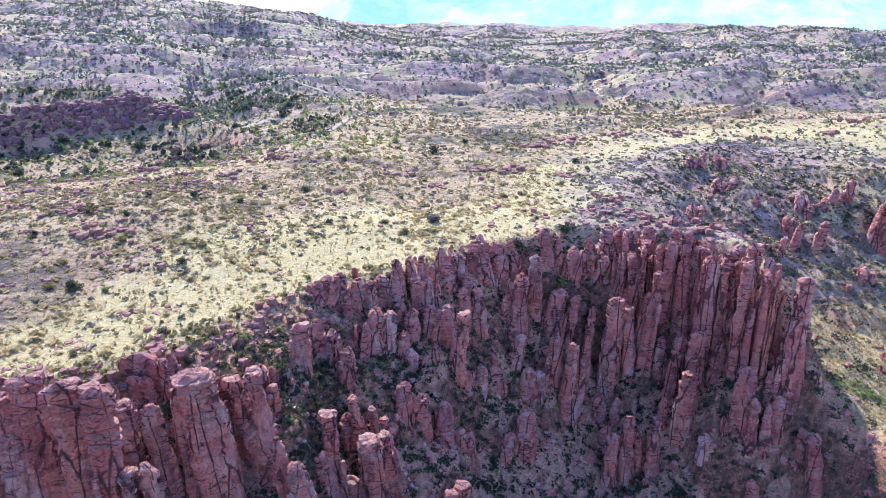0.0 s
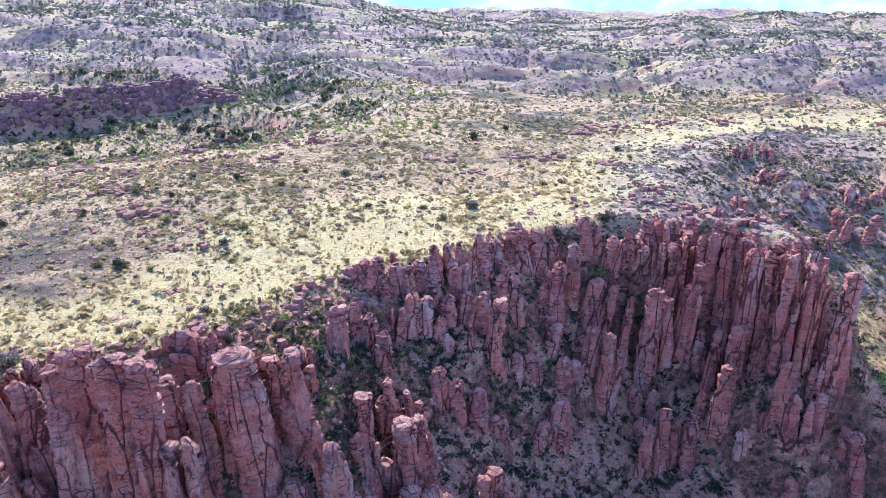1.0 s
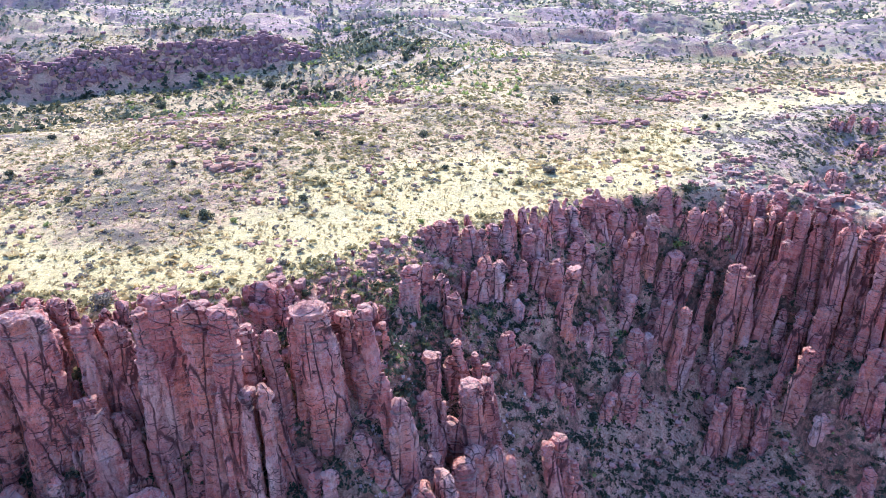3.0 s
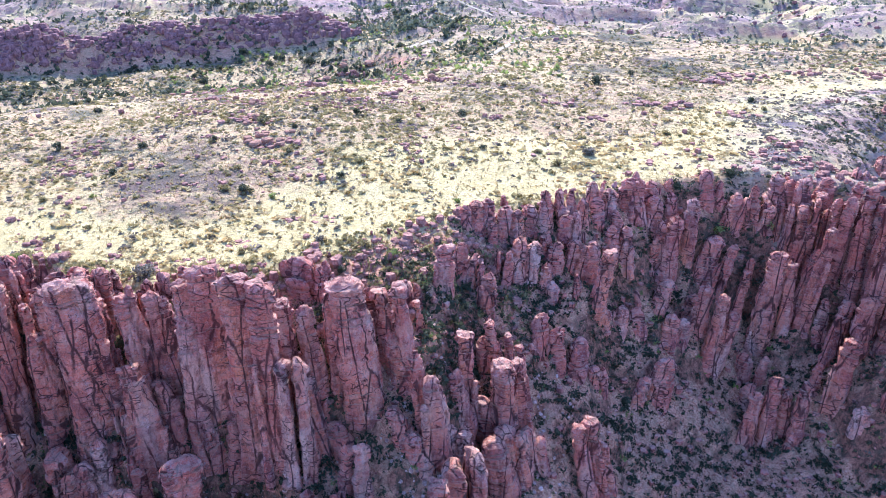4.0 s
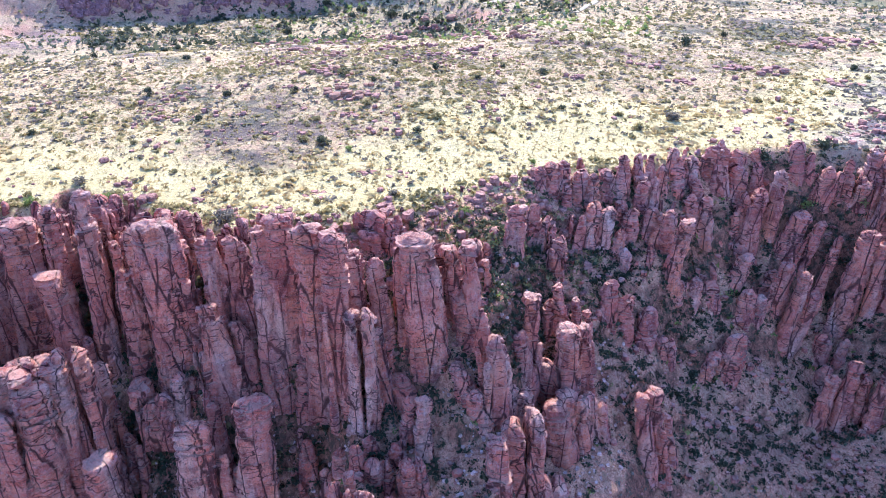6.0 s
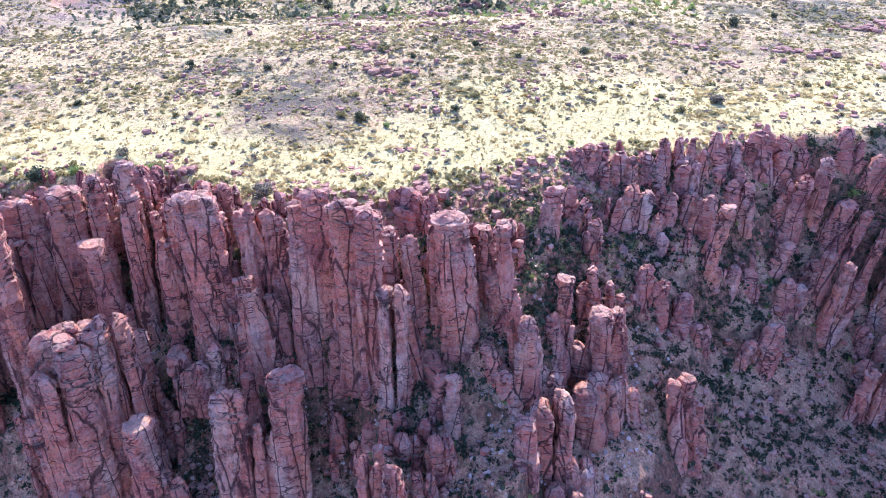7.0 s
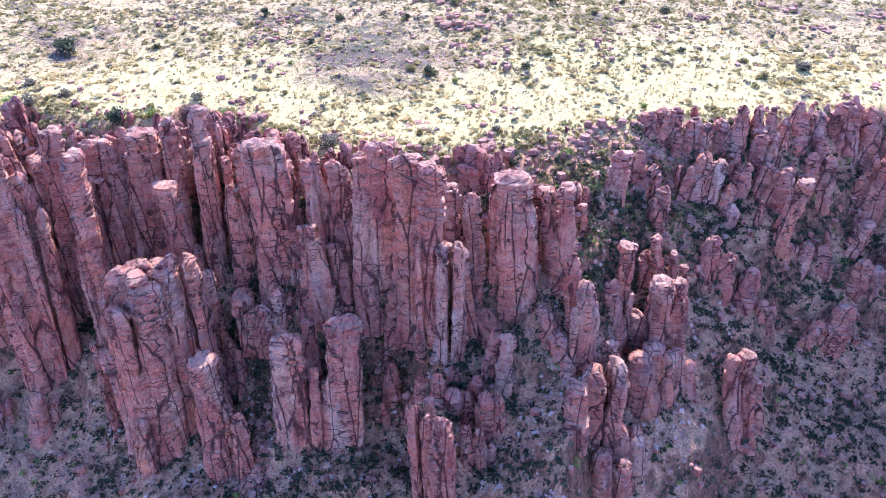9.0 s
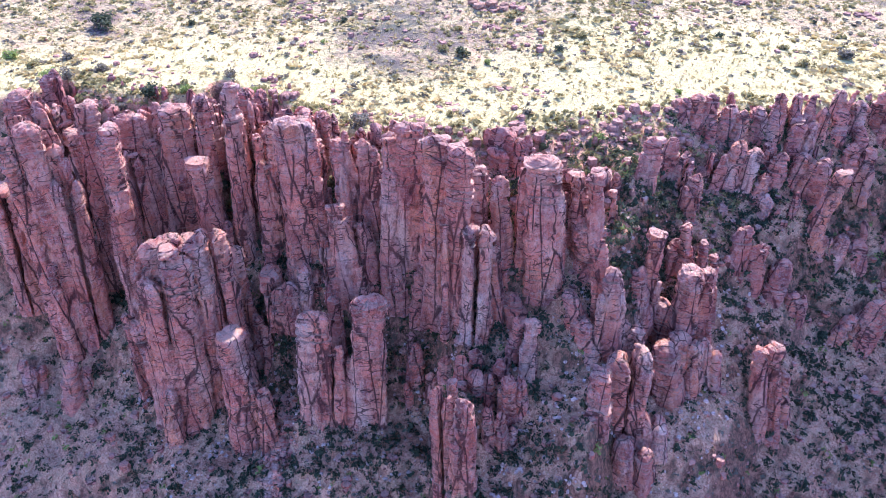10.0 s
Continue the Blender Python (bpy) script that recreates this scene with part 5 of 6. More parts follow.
bush("y", -78.6, 73.2, 2.2)
bush("g", -57.7, 72.9, 4.3)
bush("g", -86.3, 76.0, 2.8)
bush("o", -99.0, 57.0, 2.2)
bush("d", -91.5, 64.2, 4.4)
bush("o", -117.4, 61.7, 3.3)
bush("y", -124.0, 62.0, 3.8)
bush("g", -116.5, 67.4, 3.4)
bush("y", -87.8, 67.9, 2.6)
bush("o", -24.4, 100.5, 2.1)
bush("y", -34.7, 75.4, 2.3)
bush("o", -17.6, 105.1, 2.2)
bush("d", -83.5, 68.8, 2.4)
bush("o", -62.4, 88.4, 1.9)
bush("o", -75.3, 84.3, 1.7)
bush("o", -48.2, 82.3, 2.3)
bush("g", -39.0, 87.9, 2.5)
bush("o", -32.4, 89.3, 2.6)
bush("y", -27.8, 88.8, 2.2)
bush("d", -33.6, 82.4, 2.2)
SCRUB = [spray_shape(300 + i) for i in range(7)]
FAR_SCRUB = [bush_shape(320 + i, 6, 0.3, 0.9) for i in range(6)]
FARTHEST_SCRUB = [bush_shape(330 + i, 3, 0.42, 0.9) for i in range(6)]
CLUMPS = [bush_shape(340 + i, 20, 0.135, 0.85) for i in range(6)]
TUFTS = [tuft_shape(400 + i, 5) for i in range(5)]
FAR_STONES = [lump(760 + i, f, 5, 5) for i, f in enumerate((0.5, 0.7, 0.9))]
SMALL_STONES = [lump(700 + i, f, 5, 6) for i, f in enumerate((0.4, 0.5, 0.7, 0.9))]
BLOCKS = [column(q, 0.9, 0.8, 720 + i, 0.3, 0.4, 0.2) for i, q in enumerate((0.55, 0.65, 0.8, 0.95, 1.15))]


def patchy(x, y, wide, seed, lo, hi):
    return ramp(fbm(x / wide, y / wide, seed, 3), lo, hi)


# scrub on the plateau, in drifts, thin near the edge
x, y, z, u = strew(60000, 1, 70, 330, keep=lambda x, y, e, q: (e > 1) & (q < 0.03 + 0.12 * ramp(e, 8, 40) + 0.6 * patchy(x, y, 24, 61, -0.3, 0.6) * ramp(e, 10, 42)))
tagged(scatter("scrub", SCRUB, x, y, z, 0.8 + 1.9 * u ** 2.5, LEAF_OLIVE, 0.7, 2), "low olive scrub scattered over dry grass", "scrub", kind="stuff")
x, y, z, u = strew(40000, 3, 70, 330, keep=lambda x, y, e, q: (e > 0.5) & (q < 0.06 + 0.12 * ramp(e, 30, 4) + 0.5 * patchy(x, y, 22, 63, -0.2, 0.7) * ramp(e, 8, 36)))
tagged(scatter("scrub", SCRUB, x, y, z, 0.8 + 1.7 * u ** 2, LEAF_GREY, 0.7, 4), "low grey leafless scrub on the plateau", "scrub", kind="stuff")
# dry grass and yellow bunches, thickest towards the edge
x, y, z, u = strew(36000, 5, 60, 200, keep=lambda x, y, e, q: (e > -20) & (q < 0.5) & (q > brush_side(x, y, e)))
tagged(scatter("grass", TUFTS, x, y, z, 0.6 + 0.9 * u, STRAW, 0.45, 6), "pale dry bunch grass on the plateau", "grass", kind="stuff")
x, y, z, u = strew(16000, 25, 70, 190, keep=lambda x, y, e, q: (e > -3) & (brush_side(x, y, e) < 0.3) & (q < (0.15 + 0.5 * patchy(x, y, 12, 85, -0.2, 0.6)) * ramp(e, 50, 2)))
tagged(scatter("grass_clumps", SCRUB, x, y, z, 1.0 + 2.2 * u ** 2, STRAW, 0.6, 26), "yellow green bunches of grass along the cliff's edge", "grass", kind="stuff")
# dark scrub on the flank and the scree; the open east slope has little of it
x, y, z, u = strew(26000, 7, 115, 250, keep=lambda x, y, e, q: (e < -1) & (q < (0.25 + 0.6 * patchy(x, y, 9, 65, -0.3, 0.6)) * (1 - 0.85 * ramp(x - 0.35 * (y - 110), 52, 64) * ramp(y, 165, 145))))
tagged(scatter("scrub", SCRUB, x, y, z - 0.1, 0.7 + 1.9 * u ** 3, LEAF_DARK, 0.85, 8), "dark green scrub covering the slopes of the side ravine", "scrub", kind="stuff")
x, y, z, u = strew(32000, 27, 45, 135, keep=lambda x, y, e, q: (e < -4) & (q < (0.2 + 0.25 * patchy(x, y, 7, 87, -0.2, 0.5) + 0.25 * ramp(e, -26, -16)) * (1 - 0.75 * ramp(np.degrees(np.arctan2(-x, y)), 10, 15) * ramp(e, -22, -16)) * (1 - 0.7 * ramp(x, 58, 66))))
tagged(scatter("scrub", CLUMPS, x, y, z - 0.05, 0.8 + 1.7 * u ** 2, LEAF_DARK, 0.85, 28), "dark rounded scrub between the pillars and on the scree", "scrub", kind="stuff")
x, y, z, u = strew(30000, 31, 118, 260, -46, 4, keep=lambda x, y, e, q: (e < 30) & (q < brush_side(x, y, e) * (0.45 + 0.4 * patchy(x, y, 7, 165, -0.3, 0.6))))
tagged(scatter("scrub", SCRUB, x, y, z - 0.1, 0.6 + 1.3 * u ** 2, LEAF_GREY, 0.8, 32), "grey brush over the slopes of the side ravine", "scrub", kind="stuff")
x, y, z, u = strew(15000, 9, 45, 140, keep=lambda x, y, e, q: (e < -2) & (q < 0.7))
tagged(scatter("scrub", SCRUB, x, y, z - 0.1, 0.4 + 0.9 * u ** 2, LEAF_GREY, 0.8, 10), "grey brush on the shaded scree", "scrub", kind="stuff")
x, y, z, u = strew(26000, 33, 50, 150, 4, 60, keep=lambda x, y, e, q: (e < 2) & (q < (0.25 + 0.6 * patchy(x, y, 6, 187, -0.3, 0.5)) * ramp(e, -24, -14)))
tagged(scatter("scrub", SCRUB, x, y, z - 0.08, 0.6 + 1.6 * u ** 2, LEAF_OLIVE, 0.9, 34), "olive scrub on the broken slope under the plateau's edge", "scrub", kind="stuff")
x, y, z, u = strew(26000, 41, 75, 175, -46, -20, keep=lambda x, y, e, q: (e < -0.5) & (x > 58) & (y < 172) & (q < 0.35 + 0.4 * patchy(x, y, 5, 189, -0.3, 0.5)))
tagged(scatter("grass_clumps", TUFTS, x, y, z - 0.05, 0.7 + 1.0 * u ** 2, STRAW, 0.5, 42), "straw coloured grass bunches on the open east slope", "grass", kind="stuff")
x, y, z, u = strew(14000, 83, 130, 215, -42, -18, keep=lambda x, y, e, q: (e < 4) & (x > 60) & (q < 0.2 + 0.5 * patchy(x, y, 6, 223, -0.2, 0.4)))
tagged(scatter("scrub", SCRUB, x, y, z - 0.1, 0.5 + 1.2 * u ** 2, LEAF_OLIVE, 0.85, 84), "olive and brown brush over the hollow behind the fin", "scrub", kind="stuff")
x, y, z, u = strew(7000, 85, 130, 210, -42, -18, keep=lambda x, y, e, q: (e < 4) & (x > 60) & (q < 0.1 + 0.5 * patchy(x, y, 5, 225, 0, 0.5)))
tagged(scatter("scrub", CLUMPS, x, y, z - 0.05, 0.6 + 1.3 * u ** 2, LEAF_DARK, 0.85, 86), "dark bushes round the outcrops of the hollow", "scrub", kind="stuff")
x, y, z, u = strew(2500, 87, 135, 205, -42, -20, keep=lambda x, y, e, q: (e < 2) & (x > 62) & (q < 0.4 * patchy(x, y, 8, 227, 0.0, 0.5)))
tagged(scatter("stones", SMALL_STONES, x, y, z - 0.15, 0.4 + 1.3 * u ** 2, STONE, 0.9, 88), "broken red stones round the outcrops of the hollow", "stones", kind="stuff")
way = np.random.default_rng(43)
u = way.uniform(0, 1, 110)
x, y = 60.0 + 13.5 * u + way.normal(0, 1.5, 110), 103.2 + -1.6 * u + way.normal(0, 1.5, 110)
tagged(scatter("scrub", SCRUB, x, y, land(x, y) - 0.05, 0.8 + 1.4 * way.uniform(0, 1, 110) ** 2, LEAF_BRIGHT, 0.8, 44), "yellow green brush in a strip down the east slope", "scrub", kind="stuff")
x, y, z, u = strew(1500, 45, 45, 120, keep=lambda x, y, e, q: (e < -6) & (q < 0.4))
tagged(scatter("scrub", CLUMPS, x, y, z - 0.05, 0.8 + 1.2 * u, LEAF_BRIGHT, 0.9, 46), "bright green shrubs here and there on the scree", "scrub", kind="stuff")
x, y, z, u = strew(9000, 47, 55, 120, 8, 62, keep=lambda x, y, e, q: (e < -7) & (e > -30) & (q < 0.25 + 0.5 * patchy(x, y, 6, 197, -0.2, 0.5)))
tagged(scatter("scrub", CLUMPS, x, y, z - 0.05, 1.2 + 1.6 * u ** 2, LEAF_DARK, 0.9, 48), "dark leafy brush filling the gaps between the pillars", "scrub", kind="stuff")
x, y, z, u = strew(2600, 63, 112, 160, -34, -6, keep=lambda x, y, e, q: (e > -6) & (e < 6) & (q < 0.5 * brush_side(x, y, e)))
tagged(scatter("stones", SMALL_STONES, x, y, z - 0.2, 0.5 + 1.4 * u ** 2, STONE, 0.9, 64), "low red stones among brush on the narrow crest", "stones", kind="stuff")
x, y, z, u = strew(9000, 71, 105, 215, 6, 42, keep=lambda x, y, e, q: (e > 8) & (q < 0.5 * np.exp(-(((x + 62) / 30) ** 2 + ((y - 152) / 24) ** 2))))
tagged(scatter("scrub", SCRUB, x, y, z - 0.05, 0.8 + 1.6 * u ** 2, LEAF_OLIVE, 0.75, 72), "thick olive scrub over the bouldery rise", "scrub", kind="stuff")
x, y, z, u = strew(8000, 49, 42, 112, 8, 66, keep=lambda x, y, e, q: (e < -5) & (q < 0.3 + 0.7 * patchy(x, y, 5, 199, -0.2, 0.4)))
tagged(scatter("scrub", CLUMPS, x, y, z - 0.05, 0.6 + 1.3 * u ** 2, LEAF_DARK, 0.95, 50), "dark rounded bushes crowding the shaded foot of the cliff", "scrub", kind="stuff")
x, y, z, u = strew(9000, 81, 74, 126, -27, 12, keep=lambda x, y, e, q: (e < -2) & (x < 56) & (q < 0.06 + 0.45 * patchy(x, y, 5, 221, -0.2, 0.4)))
tagged(scatter("scrub", CLUMPS, x, y, z - 0.05, 0.7 + 1.5 * u ** 2, LEAF_DARK, 0.95, 82), "dark bushes filling the hollows between the blocks of the bowl", "scrub", kind="stuff")
# far trees and scrub, in groves and hollows
x, y, z, u = strew(34000, 11, 225, 470, -38, 50, keep=lambda x, y, e, q: (e > 2) & (q < (0.3 + 0.7 * patchy(x, y, 42, 67, -0.1, 0.5)) * (1 - 0.8 * open_rise(x, y))))
tagged(scatter("far_scrub", FAR_SCRUB, x, y, z - 0.2, 0.9 + 1.9 * u ** 2, LEAF_FAR, 0.85, 12), "dark scrub and low trees dotted over the near hills", "scrub", kind="stuff")
x, y, z, u = strew(110000, 12, 470, 1150, -36, 42, keep=lambda x, y, e, q: q < 0.25 + 0.75 * patchy(x, y, 48, 67, -0.1, 0.5))
tagged(scatter("far_scrub", FARTHEST_SCRUB, x, y, z - 0.2, 1.6 + 3.0 * u ** 2, LEAF_FAR, 0.85, 13), "dark scrub and low trees dotted over the far hills", "scrub", kind="stuff")
x, y, z, u = strew(2600, 17, 225, 330, 8, 46, keep=lambda x, y, e, q: q < 0.8 * patchy(x, y, 22, 81, 0.0, 0.8))
tagged(scatter("far_trees", FAR_SCRUB, x, y, z - 0.2, 1.8 + 2.6 * u, LEAF_DARK, 0.8, 18), "dark green trees filling the hollow of the plateau", "trees", kind="stuff")
x, y, z, u = strew(600, 73, 288, 370, 12, 20, keep=lambda x, y, e, q: q < 0.25 + 0.75 * patchy(x, y, 24, 213, -0.1, 0.4))
tagged(scatter("far_trees", FAR_SCRUB, x, y, z - 0.2, 1.8 + 2.4 * u, LEAF_FAR, 0.9, 74), "dark green oaks crowding a side valley", "trees", kind="stuff")
x, y, z, u = strew(600, 19, 205, 300, 3, 34, keep=lambda x, y, e, q: q < 0.6)
tagged(scatter("far_trees", FAR_SCRUB, x, y, z - 0.2, 1.6 + 1.8 * u, LEAF_BRIGHT, 0.8, 20), "bright green low trees along the hollow", "trees", kind="stuff")


# stones and broken rock
def slope(x, y):
    return np.hypot(land(x + 1.5, y) - land(x - 1.5, y), land(x, y + 1.5) - land(x, y - 1.5)) / 3


x, y, z, u = strew(9000, 13, 45, 130, keep=lambda x, y, e, q: (e < -2) & (q < 0.6))
tagged(scatter("stones", SMALL_STONES, x, y, z - 0.1, 0.25 + 1.3 * u ** 4, ROCK, 0.9, 14), "loose red stones on the scree", "stones", kind="stuff")
x, y, z, u = strew(9000, 79, 40, 88, 0, 64, keep=lambda x, y, e, q: (e < -8) & (q < 0.2 + 0.6 * patchy(x, y, 4, 219, -0.2, 0.5)))
tagged(scatter("stones", FAR_STONES, x, y, z - 0.05, 0.16 + 0.6 * u ** 2.5, PEBBLE, 0.8, 80), "small pale stones strewn over the shaded scree", "stones", kind="stuff")
way = np.random.default_rng(53)
u = way.uniform(0, 1, 900)
x, y = -54.4 + 8.5 * u + way.normal(0, 1.3, 900), 47.5 - 16.0 * u + way.normal(0, 1.3, 900)
tagged(scatter("rubble", SMALL_STONES, x, y, land(x, y) - 0.08, 0.2 + 1.1 * way.uniform(0, 1, 900) ** 3, ROCK, 0.8, 54), "run of pale red rubble below the pillars", "stones", kind="stuff")
x, y, z, u = strew(9000, 15, 70, 280, keep=lambda x, y, e, q: (e > -1) & (q < 0.03 + 0.1 * ramp(e, 12, 0) + 0.9 * patchy(x, y, 17, 69, 0.25, 0.8)))
tagged(scatter("stones", SMALL_STONES, x, y, z - 0.1, 0.35 + 1.2 * u ** 3, STONE, 0.8, 16), "red stones lying in the dry grass", "stones", kind="stuff")
x, y, z, u = strew(5200, 75, 195, 255, 13, 34, keep=lambda x, y, e, q: q < 0.3 * patchy(x, y, 11, 215, 0.1, 0.6))
tagged(scatter("stones", SMALL_STONES, x, y, z - 0.15, 0.4 + 1.6 * u ** 3, STONE, 0.9, 76), "red boulders heaped above the hollow", "stones", kind="stuff")
x, y, z, u = strew(7000, 77, 120, 190, 14, 44, keep=lambda x, y, e, q: (e > 14) & (q < 0.35 * patchy(x, y, 9, 217, 0.1, 0.5)))
tagged(scatter("stones", SMALL_STONES, x, y, z - 0.12, 0.3 + 1.1 * u ** 3, STONE, 0.9, 78), "red boulders scattered over the bouldery rise", "stones", kind="stuff")
x, y, z, u = strew(9000, 51, 60, 150, 6, 40, keep=lambda x, y, e, q: (e < 0.5) & (e > -22) & (q < 0.12 + 0.6 * patchy(x, y, 7, 183, 0.0, 0.6)))
tagged(scatter("stones", SMALL_STONES, x, y, z - 0.15, 0.4 + 1.5 * u ** 3, STONE, 1.1, 52), "broken red rock strewn down the slope under the rim", "stones", kind="stuff")
x, y, z, u = strew(16000, 21, 60, 180, keep=lambda x, y, e, q: (e < 1) & (e > -24) & (y - 0.2 * x < 128) & (q < 0.03 + 0.14 * patchy(x, y, 8, 83, 0.1, 0.7) + 0.3 * ramp(np.abs(e + 1.5), 3, 0)))
wedge = [mesh_object("boulder", bv, bf, ROCK) for bv, bf in BLOCKS]
for i in range(min(len(x), 290)):
    ob = wedge[i] if i < len(wedge) else new("boulder", wedge[i % len(wedge)].data)
    k = 0.9 + 2.0 * float(u[i]) ** 2
    ob.matrix_basis = pose(float(x[i]), float(y[i]), float(z[i]) - 0.5 * k, 6 * math.sin(i), 6 * math.cos(3 * i), 137 * i) @ Matrix.Scale(k, 4)
    tagged(ob, "broken red rock block wedged in the cliff's brush", "boulder", "loose blocks of the cliff")
x, y, z, u = strew(26000, 23, 215, 1000, -38, 46, keep=lambda x, y, e, q: (e > 3) & (q < 0.8))
ok = (slope(x, y) > 0.27) & (u < 0.3 + 0.9 * patchy(x, y, 30, 211, -0.2, 0.4))
tagged(scatter("far_ledges", FAR_STONES, x[ok], y[ok], z[ok] - 0.6, 0.8 + 2.2 * u[ok] ** 3, LEDGE_SHADED, 0.9, 24), "dark red rock ledges stepping across the far hills", "rock", kind="stuff")
x, y, z, u = strew(3600, 61, 293, 307, 19.5, 47, keep=lambda x, y, e, q: q < 0.35 + 0.65 * patchy(x, y, 9, 203, -0.3, 0.3))
tagged(scatter("far_cliff", FAR_STONES, x, y, z - 0.7, 0.6 + 3.4 * u ** 2.5, LEDGE_SHADED, 1.0, 62), "low red rock wall above the wooded hollow", "cliff", kind="stuff")


# ---- the dirt track over the plateau ----
def strip(name, line, wide, material, label, category):
    """A path laid on the ground along a line in plan."""
    pts = []
    for (ax, ay), (bx, by) in zip(line, line[1:]):
        n = max(2, int(math.hypot(bx - ax, by - ay) / 2.5))
        pts += [(ax + (bx - ax) * i / n, ay + (by - ay) * i / n) for i in range(n)]
    pts = np.array(pts)
    for _ in range(3):
        pts[1:-1] = (pts[:-2] + 2 * pts[1:-1] + pts[2:]) / 4
    way = np.gradient(pts, axis=0)
    side = np.stack([-way[:, 1], way[:, 0]], -1) / np.linalg.norm(way, axis=1)[:, None]
    k = wide * (0.5 + 0.15 * fbm(pts[:, 0] / 6, pts[:, 1] / 6, 91, 2))[:, None]
    rows = np.stack([pts - side * k, pts - side * k * 0.33, pts + side * k * 0.33, pts + side * k], 1)
    flat = rows.reshape(-1, 2)
    z = land(flat[:, 0], flat[:, 1]) + np.tile([0.02, 0.14, 0.14, 0.02], len(pts)) + 0.12
    ob = mesh_object(name, np.column_stack([flat, z]), grid_faces(len(pts), 4), material, smooth=True)
    return tagged(ob, label, category, kind="structure")


EARTH = plain_material("pale_earth", (0.34, 0.26, 0.16), (0.5, 0.4, 0.26), 0.6)
DUST = plain_material("pale_dust", (0.40, 0.31, 0.19), (0.52, 0.42, 0.27), 0.8)
strip("dirt_track", [(-38, 234), (-35, 243), (-31, 257), (-26, 279), (-21, 309)], 1.5, DUST, "pale dirt track climbing over the plateau", "track")
strip("dirt_track", [(-71, 324), (-68, 321), (-62, 316), (-56, 311), (-51, 307), (-46, 304)], 1.3, DUST, "pale dirt track on the far side of the rise", "track")
strip("gravel_bank", [(-76, 259), (-72, 264), (-66, 265), (-60, 266)], 4.0, EARTH, "pale bare gravel bank above the wooded hollow", "gravel")



# ---- piles of rounded boulders on the rises of the plateau ----
TAN_ROCK = plain_material("tan_boulder", (0.20, 0.09, 0.055), (0.46, 0.25, 0.15), 1.3)
ROUND = []
for i, f in enumerate((0.45, 0.55, 0.65, 0.8)):
    bv, bf = lump(960 + i, f, 8, 11)
    me = mesh_object("field_boulder", bv, bf, TAN_ROCK)
    ROUND.append(me.data)
    bpy.data.objects.remove(me)


def field_boulder(x, y, size):
    made[0] += 1
    size = size * (0.7 + 0.25 * (made[0] % 3 == 0))
    ob = new("field_boulder", ROUND[made[0] % 4])
    z = float(land(np.array([x]), np.array([y]))[0])
    ob.matrix_basis = pose(x, y, z - 0.12 * size, 0, 0, 71 * made[0]) @ Matrix.Scale(size, 4)
    tagged(ob, "rounded tan boulder in a pile on the grassy rise", "boulder", "boulders on the plateau")


field_boulder(-94.3, 248.7, 4.5)
field_boulder(-94.5, 248.6, 3.2)
field_boulder(-97.0, 256.3, 2.9)
field_boulder(-87.5, 249.1, 3.4)
field_boulder(-85.7, 251.8, 4.2)
field_boulder(-97.4, 232.2, 2.9)
field_boulder(-95.9, 229.8, 2.4)
field_boulder(-102.2, 229.2, 3.6)
field_boulder(-102.3, 231.8, 3.1)
field_boulder(-82.9, 220.8, 4.1)
field_boulder(-97.7, 229.9, 2.5)
field_boulder(-98.4, 234.8, 4.0)
field_boulder(-92.0, 233.1, 2.1)
field_boulder(-95.4, 234.3, 4.3)
field_boulder(-90.8, 225.0, 3.5)
field_boulder(-94.9, 231.1, 4.7)
field_boulder(-95.4, 230.9, 2.2)
field_boulder(-79.5, 236.4, 2.4)
field_boulder(-64.1, 194.7, 1.6)
field_boulder(-70.7, 217.4, 1.7)
field_boulder(-67.2, 221.0, 2.2)
field_boulder(-73.3, 218.2, 2.8)
field_boulder(-54.5, 186.8, 1.4)
field_boulder(-80.5, 238.6, 1.8)
field_boulder(-65.8, 206.8, 1.8)
field_boulder(-48.7, 196.7, 2.4)
field_boulder(-55.3, 211.9, 1.5)
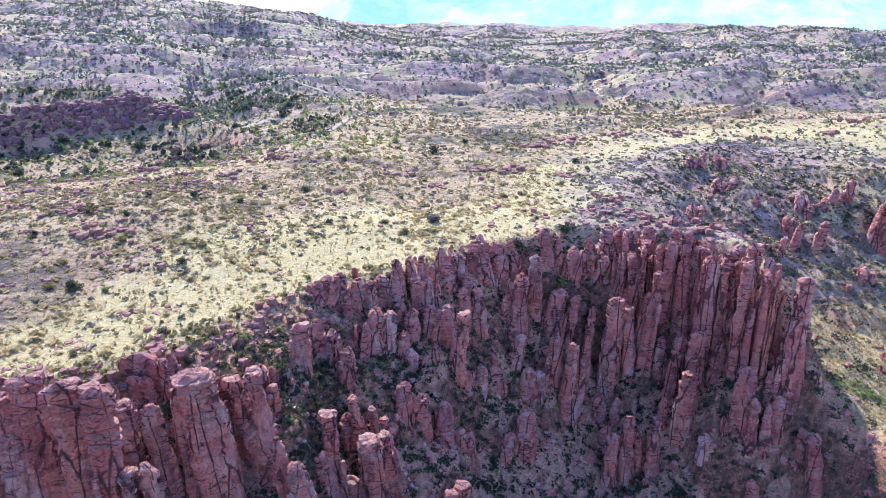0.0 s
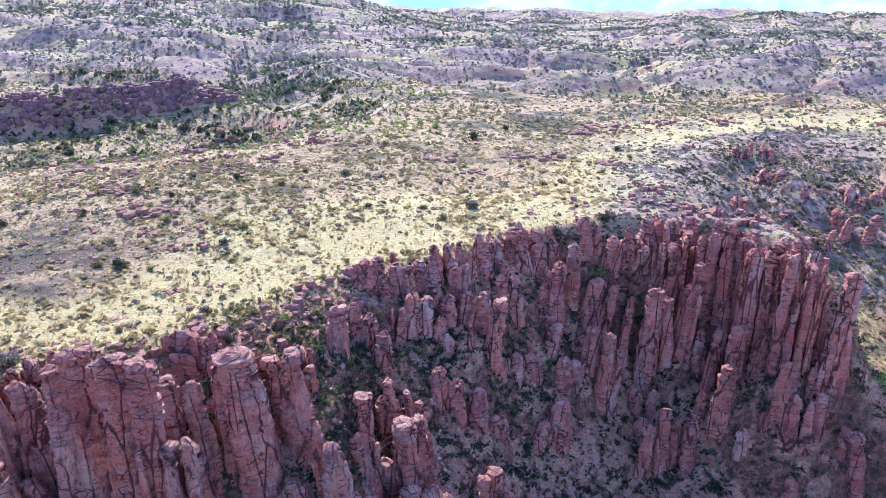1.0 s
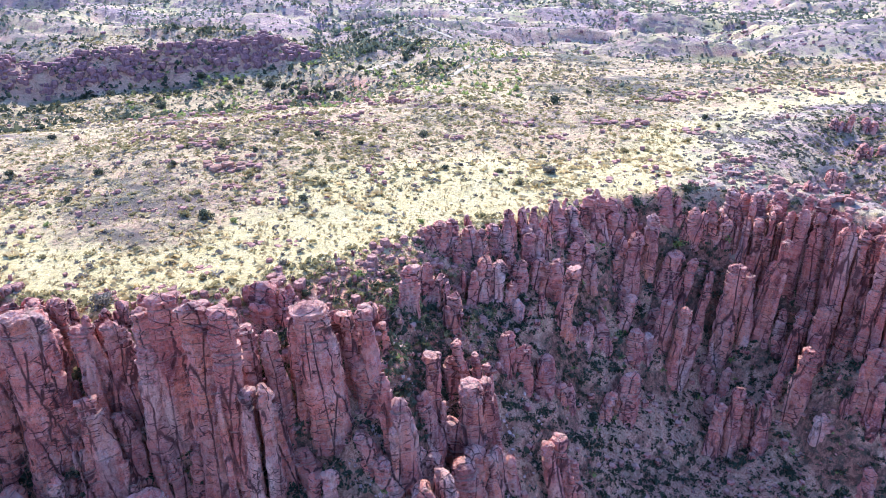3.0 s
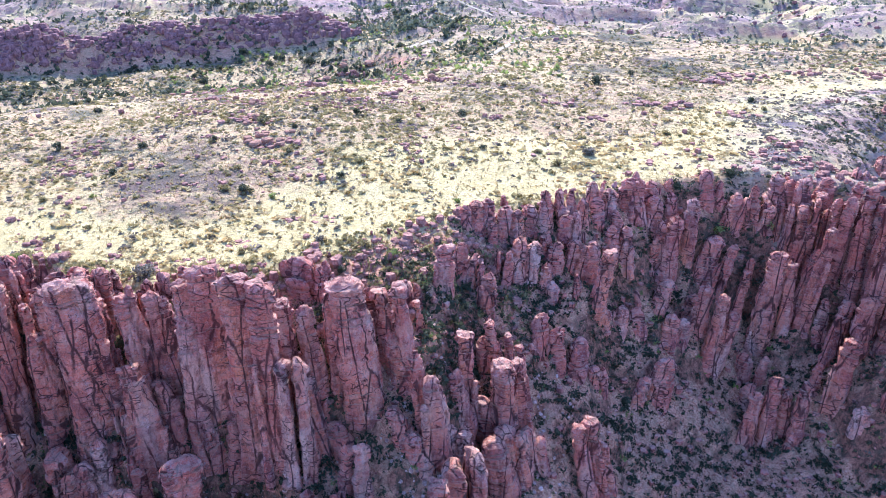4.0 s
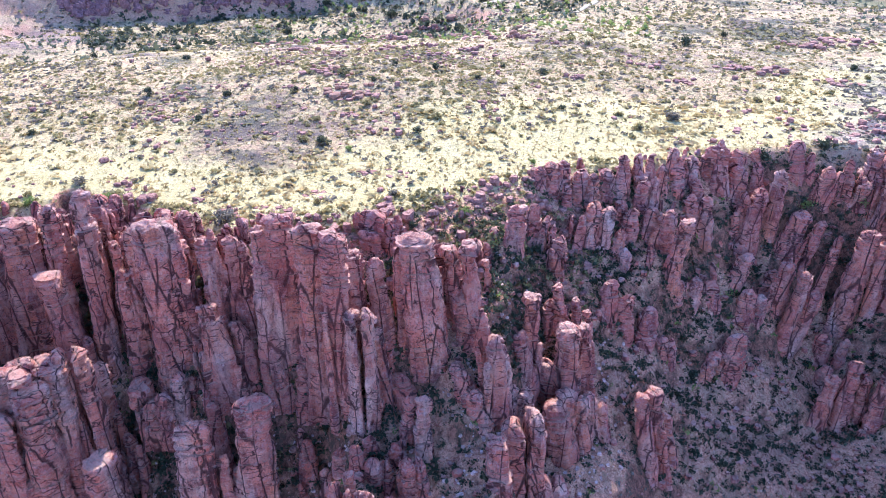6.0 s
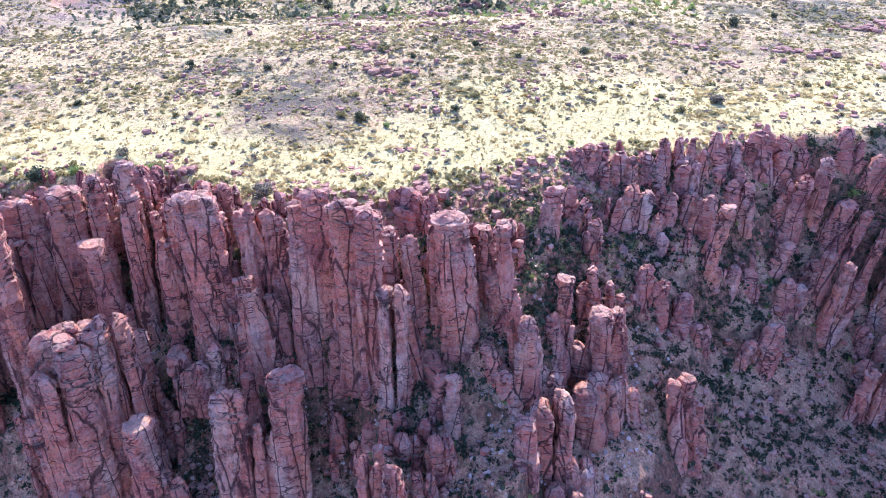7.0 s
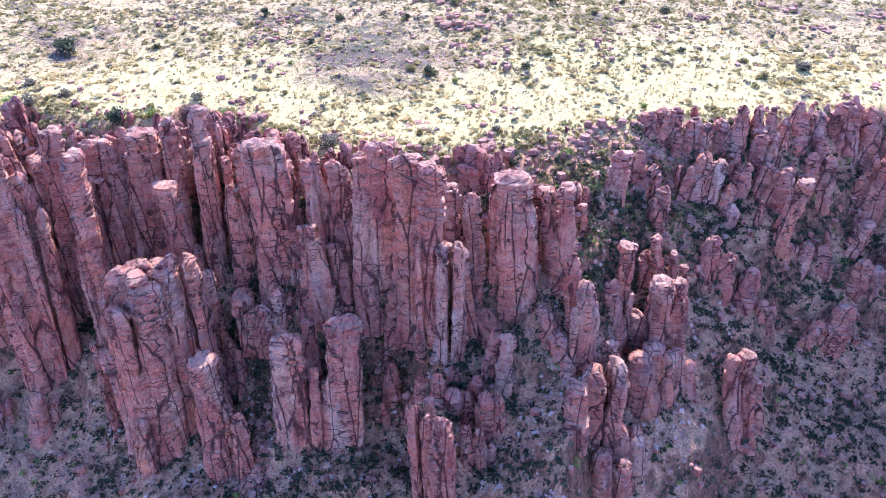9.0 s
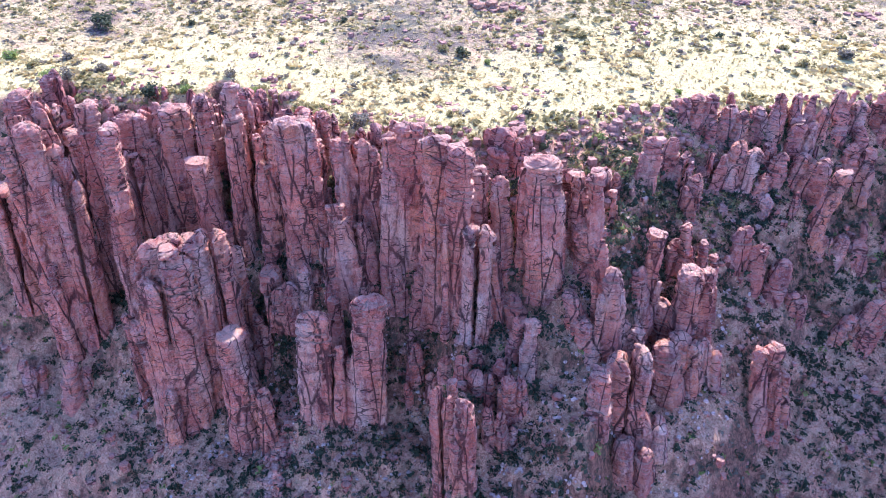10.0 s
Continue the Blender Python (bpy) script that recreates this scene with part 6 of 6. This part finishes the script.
field_boulder(-42.9, 198.0, 1.5)
field_boulder(-50.5, 211.1, 2.0)
field_boulder(-44.5, 198.9, 1.6)
field_boulder(-39.5, 193.0, 1.7)
field_boulder(-73.3, 132.9, 1.5)
field_boulder(-72.4, 133.9, 1.0)
field_boulder(-79.3, 138.7, 1.6)
field_boulder(-73.6, 135.9, 1.0)
field_boulder(-74.9, 135.3, 1.2)
field_boulder(-75.6, 136.2, 1.6)
field_boulder(-72.1, 135.8, 1.8)
field_boulder(-74.0, 135.3, 1.2)
field_boulder(-69.3, 130.5, 1.3)
field_boulder(-68.0, 123.5, 1.9)
field_boulder(-61.9, 124.5, 2.4)
field_boulder(-66.6, 128.3, 2.6)
field_boulder(-65.7, 122.0, 2.6)
field_boulder(-67.4, 122.5, 2.3)
field_boulder(-66.9, 125.9, 2.0)
field_boulder(-61.4, 124.2, 2.8)
field_boulder(-66.2, 127.2, 2.2)
field_boulder(-68.0, 122.6, 1.4)
field_boulder(-61.6, 125.1, 1.6)
field_boulder(-66.8, 127.3, 2.3)
field_boulder(-64.8, 124.8, 1.6)
field_boulder(-64.1, 124.3, 2.5)
field_boulder(-69.2, 129.7, 1.2)
field_boulder(-62.1, 128.8, 1.8)
field_boulder(-63.2, 134.1, 1.3)
field_boulder(-61.0, 129.3, 1.8)
field_boulder(-69.5, 139.5, 1.0)
field_boulder(-66.3, 131.2, 1.0)
field_boulder(-68.3, 135.1, 1.3)
field_boulder(-61.3, 132.3, 0.7)
field_boulder(-82.8, 154.6, 1.8)
field_boulder(-82.0, 147.3, 0.8)
field_boulder(-83.8, 153.6, 1.8)
field_boulder(-81.8, 152.5, 1.6)
field_boulder(-94.2, 167.6, 2.4)
field_boulder(-86.2, 157.8, 1.4)
field_boulder(-77.8, 150.9, 1.5)
field_boulder(-117.2, 179.3, 2.1)
field_boulder(-140.2, 206.7, 2.3)
field_boulder(-117.3, 182.6, 2.5)
field_boulder(-112.5, 177.5, 2.2)
field_boulder(-121.5, 180.8, 2.5)
